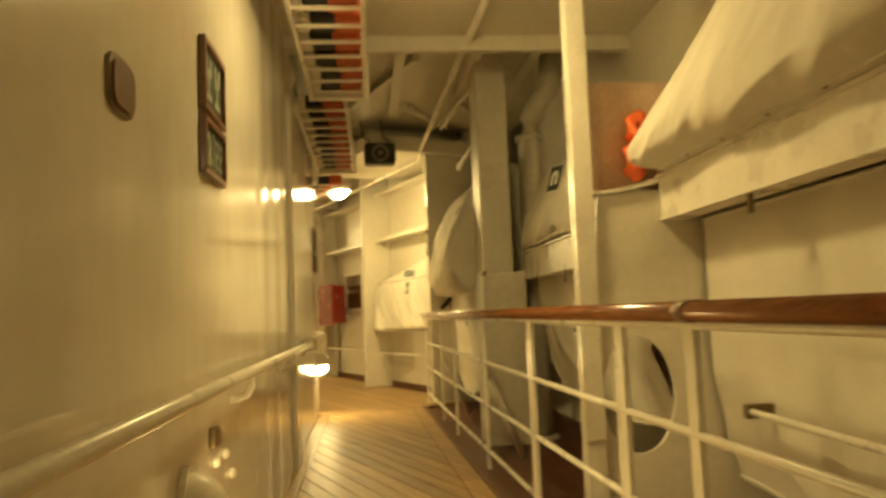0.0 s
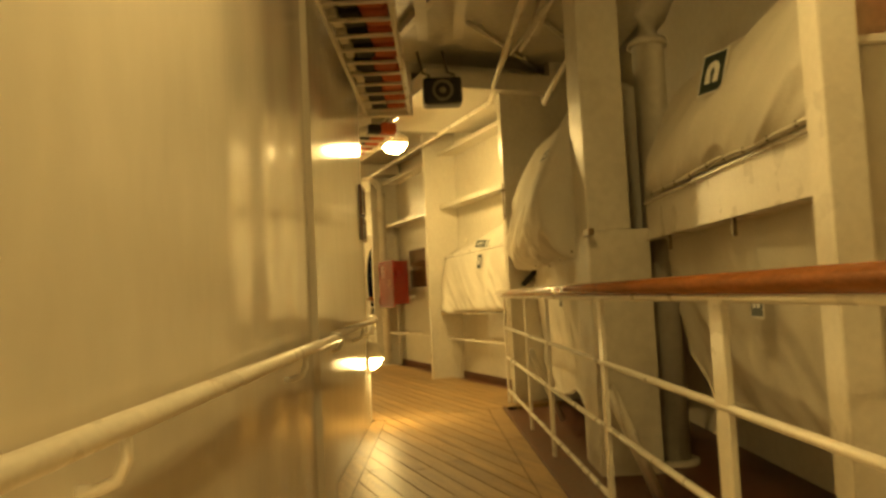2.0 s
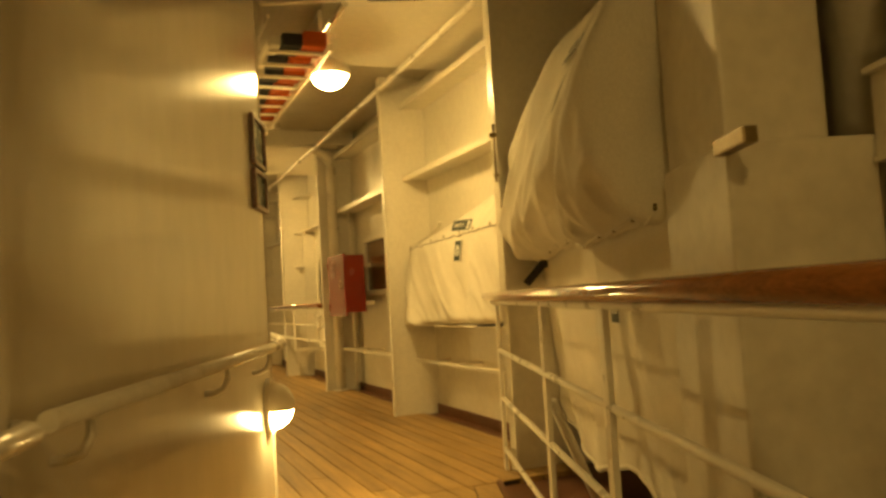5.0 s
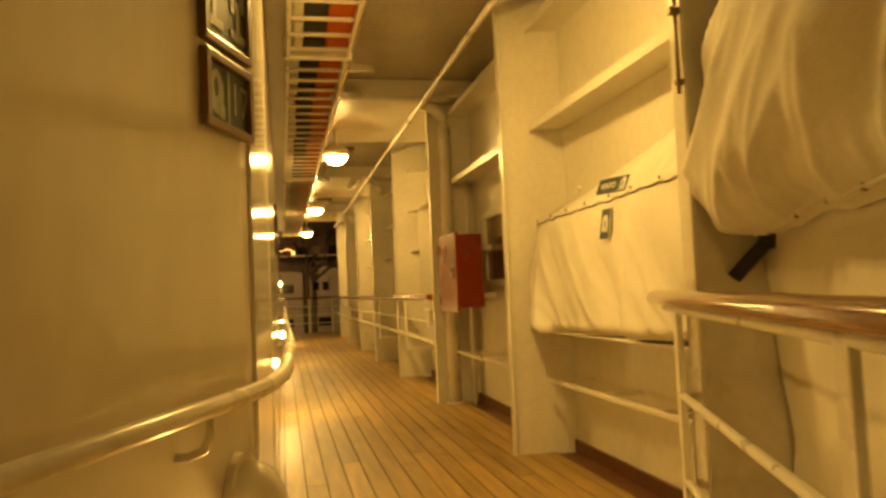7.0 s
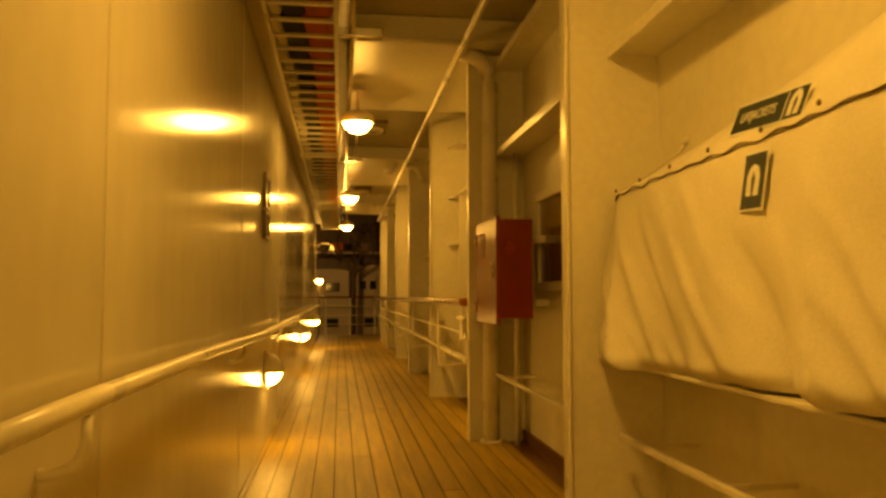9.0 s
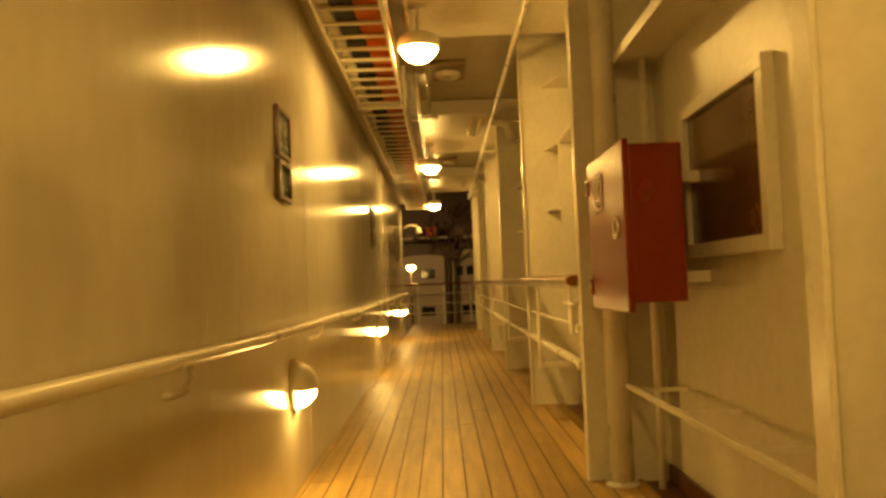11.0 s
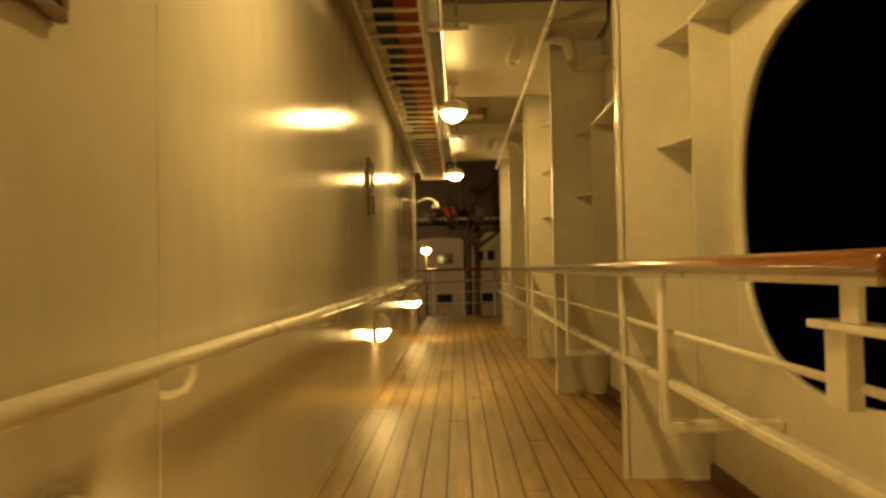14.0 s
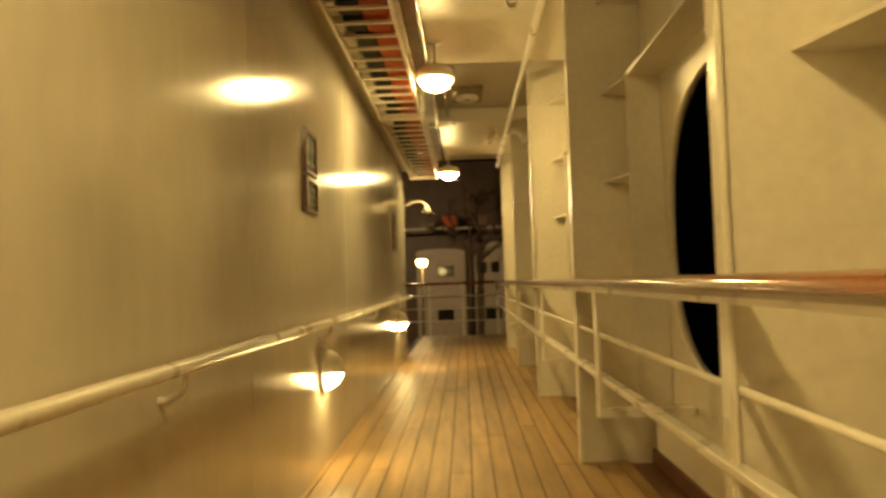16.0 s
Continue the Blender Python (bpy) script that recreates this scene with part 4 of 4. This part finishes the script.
bag = [(0.72, 1.29), (0.57, 1.36), (0.50, 1.52), (0.52, 1.78), (0.6, 2.05), (0.76, 2.3), (1.1, 2.46), (1.45, 2.2), (1.45, 1.5), (1.2, 1.29)]
bag_skin = covered_raft(7.34, 9.95, bag, 21.0, 0.2, "bulging cream canvas raft cover beside the frame", (0.05, 0.05), slope=0.12, run=0.25)
tent = [(1.02, 1.578), (0.98, 1.66), (1.02, 1.86), (1.16, 2.1), (1.34, 2.27), (1.5, 2.26), (1.66, 2.05), (1.7, 1.6)]
covered_raft(4.46, 6.86, tent, 33.0, 0.14, "sloping cream canvas raft cover laced on its beam", (0.03, 0.13))
tall = [(1.21, 1.753), (1.07, 1.8), (1.03, 1.89), (1.05, 2.07), (1.17, 2.38), (1.35, 2.62), (1.54, 2.66), (1.67, 2.4), (1.7, 1.77)]
covered_raft(0.3, 4.12, tall, 57.0, 0.1, "tall cream canvas raft cover laced on its beam", (0.05, 0.03), slope=0.58, run=0.3)
LABEL = "small dark green lifejacket symbol sign on canvas"
jacket_sign(Matrix.Translation(dg(5.55, 1.035, 1.99)) @ turn @ pose(0, 0, 0, 0, 0, -66) @ pose(0, 0, 0, 72, 0, 0), 0.15, 0.2, "", LABEL)
jacket_sign(on_cover(bag_skin, 0.43, 1.97), 0.12, 0.16, "", LABEL)
jacket_sign(on_cover(bag_skin, 0.42, 2.15), 0.3, 0.1, "LIFEJACKETS", "dark green lifejackets sign lettered in white on canvas")
strap = thing("lashing_strap", dg(9.5, 0.7, 1.2), "black lashing strap below the canvas cover", "strap")
low_end, top_end = Vector((4.035, 9.06, 1.14)), Vector((4.16, 8.93, 1.325))


def on_strap(x, y, z):
    along = (top_end - low_end).normalized()
    across = along.cross(Vector((0.3, 0.95, 0))).normalized()
    return low_end.lerp(top_end, x) + across * y + Vector((0.0, -1.0, 0.0)) * z


part("webbing", hexa(B(), 0, 1, -0.024, 0.024, -0.004, 0.004, on_strap), NAVY, strap)
part("buckle", hexa(B(), 0.62, 0.82, -0.034, 0.034, -0.012, 0.012, on_strap, bevel=0.004), BLACK, strap)
# black tube standing in for shade between the raft cover and the web
part("gap_shade_line", tube(B(), [top_end, Vector((4.1, 8.98, 1.36)), Vector((4.02, 9.04, 1.46)), Vector((4.0, 9.06, 1.62))], 0.01, 6), NAVY, strap)
for u0, u1, z0, z1, v in ((4.17, 6.83, 1.36, 1.56, 1.05), (-2.0, 4.135, 1.53, 1.735, 1.225)):
    beam = thing("cradle_beam", dg(u1, 1.1, z0), "white steel cradle beam carrying the canvas cover", "beam", "cradle beams")
    part("web", hexa(B(), u0, u1, v, v + 0.02, z0, z1, dg), RAIL_PAINT, beam)
    part("top_flange", hexa(B(), u0, u1, v - 0.02, 1.7, z1, z1 + 0.015, dg), RAIL_PAINT, beam)
    part("bottom_flange", hexa(B(), u0, u1, v - 0.01, v + 0.12, z0 - 0.012, z0, dg), RAIL_PAINT, beam)
    for k in range(3):
        u = u0 + (u1 - u0) * (0.15 + 0.35 * k)
        part("bracket", hexa(B(), u, u + 0.03, v + 0.04, 1.75, z0 + 0.02, z0 + 0.12, dg), STEEL_PAINT, beam)
        part("lug", hexa(B(), u, u + 0.025, v + 0.005, v + 0.02, z0 - 0.09, z0 - 0.012, dg), BRONZE, beam)
# box tinted pink in place of orange light on the cream plate
canister = thing("canister", dg(4.29, 1.3, 1.69), "panel tinted pink for orange bounce light, with orange bags between the covers", "canister")
part("bounce_panel", hexa(B(), 4.225, 4.35, 0.915, 1.72, 1.685, 2.28, dg, bevel=0.05), BOUNCE_TINT, canister)
part("orange_bag", tube(B(), [dg(4.17, 1.14, 1.765), dg(4.15, 1.09, 1.8), dg(4.16, 1.1, 1.885), dg(4.18, 1.14, 1.9)], 0.05, 8), BRIGHT_ORANGE, canister, "bright orange bag")
part("orange_bag", tube(B(), [dg(4.17, 1.15, 1.94), dg(4.15, 1.1, 1.97), dg(4.17, 1.12, 2.04), dg(4.19, 1.17, 2.07)], 0.045, 8), BRIGHT_ORANGE, canister, "bright orange bag")


def low_tarp(u0, u1, z0, z1, v, seed, label, cut=False, lap=0.0):
    t = thing("tarpaulin", dg((u0 + u1) / 2, v, z0), label, "tarpaulin", "hanging tarpaulins")

    def f(s, q):
        z = z1 - (z1 - z0) * q
        z += 0.4 * q * max(0, (s - 0.84) / 0.16) if cut else 0
        sag = 0.16 * noise.noise(Vector((s * 3.5, q, seed)))
        return dg(u0 + (u1 - u0) * s, v - 0.05 * crease(s * (u1 - u0) / 2.4, q, seed) * (0.2 + q) + 0.1 * q * q + lap * max(0.0, 1 - q / 0.2) ** 2, z + sag * q)

    part("sheet", cloth(B(), 110, 44, f), CANVAS, t)
    part("hem", tube(B(), [f(i / 60, 0.985) for i in range(61)], 0.012, 6), CANVAS, t)
    part("head_rope", tube(B(), [f(i / 60, 0.0) for i in range(61)], 0.01, 6), CANVAS, t)
    return t


low_tarp(4.25, 6.82, 0.42, 1.35, 1.15, 5.0, "slack cream tarpaulin hanging under the beam", True)
low_tarp(-1.5, 4.1, 0.12, 1.515, 1.42, 9.0, "large cream tarpaulin hanging under the cradle")
low_tarp(7.33, 9.98, 0.2, 1.5, 0.74, 15.0, "cream tarpaulin hanging below the raft cover", lap=0.05)
jacket_sign(Matrix.Translation(dg(7.98, 0.68, 1.03)) @ turn @ pose(0, 0, 0, 0, 0, -90) @ pose(0, 0, 0, 90, 0, 0), 0.13, 0.17, "", LABEL)
jacket_sign(Matrix.Translation(dg(5.36, 1.075, 1.01)) @ turn @ pose(0, 0, 0, 0, 0, -90) @ pose(0, 0, 0, 90, 0, 0), 0.13, 0.17, "", LABEL)
# ---- far end of the deck ----
end = thing("end_rail", (3.2, 31.3, 0), "varnished teak capped rail across the end of the deck", "railing")
part("cap_rail", tube(B(), [(1.2, 31.3, 1.08), (5.2, 31.3, 1.08)], 0.05, 12, 0.6), VARNISH, end)
for z in (0.82, 0.56, 0.3):
    part("cross_bar", tube(B(), [(1.2, 31.3, z), (5.2, 31.3, z)], 0.014, 8), RAIL_PAINT, end)
for x in (1.3, 2.6, 3.3, 4.02, 5.0):
    part("stanchion", hexa(B(), x - 0.03, x + 0.03, 31.29, 31.31, -0.008, 1.06), RAIL_PAINT, end)
whole("ground_far_deck", hexa(B(), -2.0, 8.0, 31.42, 46.0, -1.2, -1.0), RED_DECK, "dark lower deck beyond the end rail", "deck", kind="structure")
house = thing("far_deckhouse", (3.4, 42, -1.0), "pale deckhouse with dark windows across the open deck", "deckhouse")
for x0, x1, top_z, arch, panes in ((1.7, 3.4, 2.15, 0.12, ((2.42, 3.0, 1.3, 1.68), (2.4, 2.95, -0.2, 0.16))), (3.7, 5.3, 1.9, 0.55, ((3.88, 4.12, 1.4, 1.76), (4.28, 4.55, 1.4, 1.76), (4.05, 4.6, -0.2, 0.18)))):
    bm = B()
    xm, w = (x0 + x1) / 2, (x1 - x0) / 2
    ring = [(x1, -1.0)] + [(xm + w * math.cos(math.pi * k / 12), top_z + arch * math.sin(math.pi * k / 12)) for k in range(13)] + [(x0, -1.0)]
    a = [bm.verts.new((x, 42.0, z)) for x, z in ring]
    b = [bm.verts.new((x, 43.0, z)) for x, z in ring]
    bm.faces.new(a)
    bm.faces.new(b[::-1])
    for k in range(len(ring)):
        bm.faces.new((a[k], b[k], b[(k + 1) % len(ring)], a[(k + 1) % len(ring)]))
    wall = part("wall", bm, FAR_PAINT, house)
    for xa, xb, za, zb in panes:
        part("pane", hexa(B(), xa, xb, 41.97, 41.999, za, zb, bevel=0.004), DARK_GLASS, wall)
    part("ledge", hexa(B(), x0, x1, 41.9, 41.998, 0.62, 0.7), FAR_PAINT, house)
part("upper_wall", hexa(B(), -1.5, 8.0, 43.5, 43.8, -1.0, 5.5), FAR_BROWN, house, "dark brown upper structure")
part("cross_beam", hexa(B(), 0.5, 6.0, 41.6, 41.75, 2.9, 2.98), FAR_PAINT, house)
for x in (2.2, 2.9, 4.0):
    part("locker", hexa(B(), x - 0.25, x + 0.22, 41.3, 41.7, 2.98, 3.35, bevel=0.03), ORANGE if x == 2.9 else FAR_BROWN, house)
tree = thing("bare_tree", (3.55, 41.3, -1.0), "bare dark tree in front of the pale houses", "tree")
part("trunk", tube(B(), [(3.55, 41.3, -1.0), (3.53, 41.3, 0.4), (3.57, 41.3, 1.5), (3.54, 41.3, 2.1)], 0.1, 9), BARK, tree)
limbs = B()
rt = random.Random(8)


def limb(p, d, r, n):
    q = p + d
    mid = p.lerp(q, 0.5) + Vector((rt.uniform(-0.06, 0.06), 0, rt.uniform(-0.05, 0.05))) * d.length
    tube(limbs, [p, mid, q], r, 6)
    if n:
        for k in range(3):
            turned = Matrix.Rotation(rt.uniform(-0.9, 0.9), 3, "Y") @ Matrix.Rotation(rt.uniform(-0.4, 0.4), 3, "X") @ d
            limb(q, turned * rt.uniform(0.6, 0.85), r * 0.62, n - 1)


for d in ((0.35, 0, 0.75), (-0.4, 0, 0.7), (0.05, 0, 0.9), (0.7, 0, 0.5)):
    limb(Vector((3.54, 41.3, 2.0)), Vector(d), 0.055, 3)
part("crown", limbs, BARK, tree)
goose = thing("gooseneck_lamp", (2.5, 27.0, 2.3), "white gooseneck lamp at the end of the wall", "lamp")
part("arm", tube(B(), [(2.471, 27.0, 2.3), (2.6, 27.0, 2.36), (2.72, 27.0, 2.36), (2.8, 27.0, 2.3)], 0.014, 8), RAIL_PAINT, goose)
part("shade", lathe(B(), [(0.02, 0.06), (0.035, 0.03), (0.075, -0.06), (0.07, -0.06), (0.0, 0.04)], 16, Matrix.Translation((2.8, 27.0, 2.25))), RAIL_PAINT, goose)
# the second lamp is hidden by the wall, added to light the far house
for x, y, z, glass in ((2.35, 33.5, 1.6, FAR_GLASS), (0.9, 36.0, 3.2, FAR_FILL_GLASS)):
    far_lamp = thing("deck_or_fill_lamp", (x, y, -1.0), "lit deck lamp or unseen fill lamp on a post past the end of the wall", "lamp", "deck lamps")
    part("glass", lathe(B(), [(0, -0.11), (0.09, -0.08), (0.13, 0.0), (0.1, 0.05)], 16, Matrix.Translation((x, y, z))), glass, far_lamp)
    part("cap", lathe(B(), [(0.1, 0.05), (0.14, 0.05), (0.08, 0.12), (0, 0.13)], 16, Matrix.Translation((x, y, z))), RAIL_PAINT, far_lamp)
    part("post", tube(B(), [(x, y + 0.04, -1.0), (x, y + 0.04, z + 0.05)], 0.025, 8), FAR_BROWN, far_lamp)
# ---- gear by the boat bay ----
for a, b in (((3.16, 8.07, 3.37), (4.4, 9.22, 3.37)), ((3.74, 7.87, 3.38), (4.35, 8.42, 3.38))):
    brace = thing("deckhead_pipe", a, "thin cream pipe slanting under the deckhead", "pipe", "slanting deckhead pipes")
    part("run", tube(B(), [a, b], 0.02, 8), RAIL_PAINT, brace)
    for k in (0.15, 0.8):
        p = Vector(a).lerp(Vector(b), k)
        part("hanger", hexa(B(), p.x - 0.012, p.x + 0.012, p.y - 0.03, p.y + 0.03, p.z, 3.419), STEEL_PAINT, brace)
arm = thing("davit_arm", (3.6, 7.9, 2.5), "white davit arm with a hook under the deckhead", "davit")
part("arm", tube(B(), [dg(7.3, 0.95, 2.95), dg(8.5, 0.78, 2.72), dg(8.72, 0.75, 2.66), dg(8.78, 0.75, 2.72)], 0.024, 10), RAIL_PAINT, arm)
part("brace", tube(B(), [dg(7.35, 0.9, 3.4), dg(8.5, 0.55, 3.05)], 0.018, 8), RAIL_PAINT, arm)
part("brace", tube(B(), [dg(7.3, 0.8, 3.2), dg(8.9, 0.5, 3.15)], 0.018, 8), RAIL_PAINT, arm)
latch = thing("latch_rod", (3.872, 9.07, 1.8), "short steel latch rod on the edge of the web frame", "rod")
part("rod", tube(B(), [(3.872, 9.062, 1.79), (3.872, 9.062, 2.15)], 0.008, 8), BRONZE, latch)
part("keeper", hexa(B(), 3.845, 3.889, 9.05, 9.075, 2.07, 2.095, bevel=0.003), BRONZE, latch)
part("keeper", hexa(B(), 3.86, 3.889, 9.05, 9.075, 1.82, 1.84, bevel=0.003), BRONZE, latch)
shackle = thing("shackle", dg(9.6, 0.76, 2.25), "white shackle on a cord above the canvas cover", "shackle")
part("eye", tube(B(), [dg(9.6 + 0.03 * math.cos(k * math.tau / 14), 0.76, 2.26 + 0.04 * math.sin(k * math.tau / 14)) for k in range(15)], 0.01, 6), RAIL_PAINT, shackle)
part("cord", tube(B(), [dg(9.6, 0.76, 2.22), dg(9.62, 0.74, 2.1), dg(9.7, 0.7, 1.98)], 0.006, 6), NAVY, shackle)
rod = thing("lashing_rod", dg(1.6, 1.25, 0.6), "white lashing rod on brackets below the canvas", "rod")
part("rod", tube(B(), [dg(0.2, 1.36, 0.56), dg(3.62, 1.36, 0.62)], 0.016, 8), RAIL_PAINT, rod)
for u, z in ((0.6, 0.567), (3.6, 0.62)):
    part("bracket", hexa(B(), u - 0.02, u + 0.02, 1.34, 1.75, z - 0.03, z + 0.03, dg), BRONZE, rod)
fitting = thing("column_bracket", dg(6.85, 0.68, 1.385), "dull metal bracket on the wide column", "bracket")
part("plate", hexa(B(), 6.68, 6.86, 0.665, 0.7, 1.385, 1.425, dg, bevel=0.006), BRONZE, fitting)

# ---- teak planks, laid fore and aft ----
PITCH, GAP = 0.125, 0.0075


def clip_strip(poly, x0, x1):
    """The piece of a plan outline between two values of x."""
    for k, keep in ((x0, 1), (x1, -1)):
        out = []
        for a, b in zip(poly, poly[1:] + poly[:1]):
            da, db = (a[0] - k) * keep, (b[0] - k) * keep
            if da >= 0:
                out.append(a)
            if (da < 0) != (db < 0):
                f = da / (da - db)
                out.append((a[0] + f * (b[0] - a[0]), a[1] + f * (b[1] - a[1])))
        poly = out
        if not poly:
            break
    return poly


def plank(poly):
    clean = []
    for q in poly:
        if not clean or (Vector(q) - Vector(clean[-1])).length > 1e-4:
            clean.append(q)
    if len(clean) > 2 and (Vector(clean[0]) - Vector(clean[-1])).length < 1e-4:
        clean.pop()
    if len(clean) < 3:
        return
    part("plank", prism(B(), clean, -0.03, 0.0), TEAK, deck)


MARGIN = 0.13
rl = random.Random(4)
lx = lambda y: left_x(y) + MARGIN
rx = lambda y: right_x(y) - MARGIN - 0.02
x = -1.9
while x < 4.3:
    cuts, y = [], -2.2 + rl.uniform(0, 2.0)
    while y < 31.3:
        cuts.append(y)
        y += rl.uniform(3.4, 5.2)
    cuts = [-2.2] + cuts + [31.3]
    for a, b in zip(cuts, cuts[1:]):
        for lo_y, hi_y, quad in ((-2.2, 8.885, True), (8.894, 31.3, False)):
            ya, yb = max(a + 0.004, lo_y), min(b - 0.004, hi_y)
            if yb - ya < 0.05:
                continue
            if quad:
                poly = [(lx(ya), ya), (rx(ya), ya), (rx(yb), yb), (lx(yb), yb)]
            else:
                poly = [(WALL_X + 0.003, ya), (4.295, ya), (4.295, yb), (WALL_X + 0.003, yb)]
            poly = clip_strip(poly, x + GAP / 2, x + PITCH - GAP / 2)
            if len(poly) > 2:
                plank(poly)
    x += PITCH
# margin planks along the slanting edges
for f, o0, o1 in ((left_x, 0.002, MARGIN - GAP), (right_x, -MARGIN - 0.012, -0.004)):
    y = -2.2
    while y < 8.8:
        y1 = min(8.88, y + 2.4)
        plank([(f(y) + o0, y + 0.003), (f(y) + o1, y + 0.003), (f(y1) + o1, y1), (f(y1) + o0, y1)])
        y = y1 + 0.004
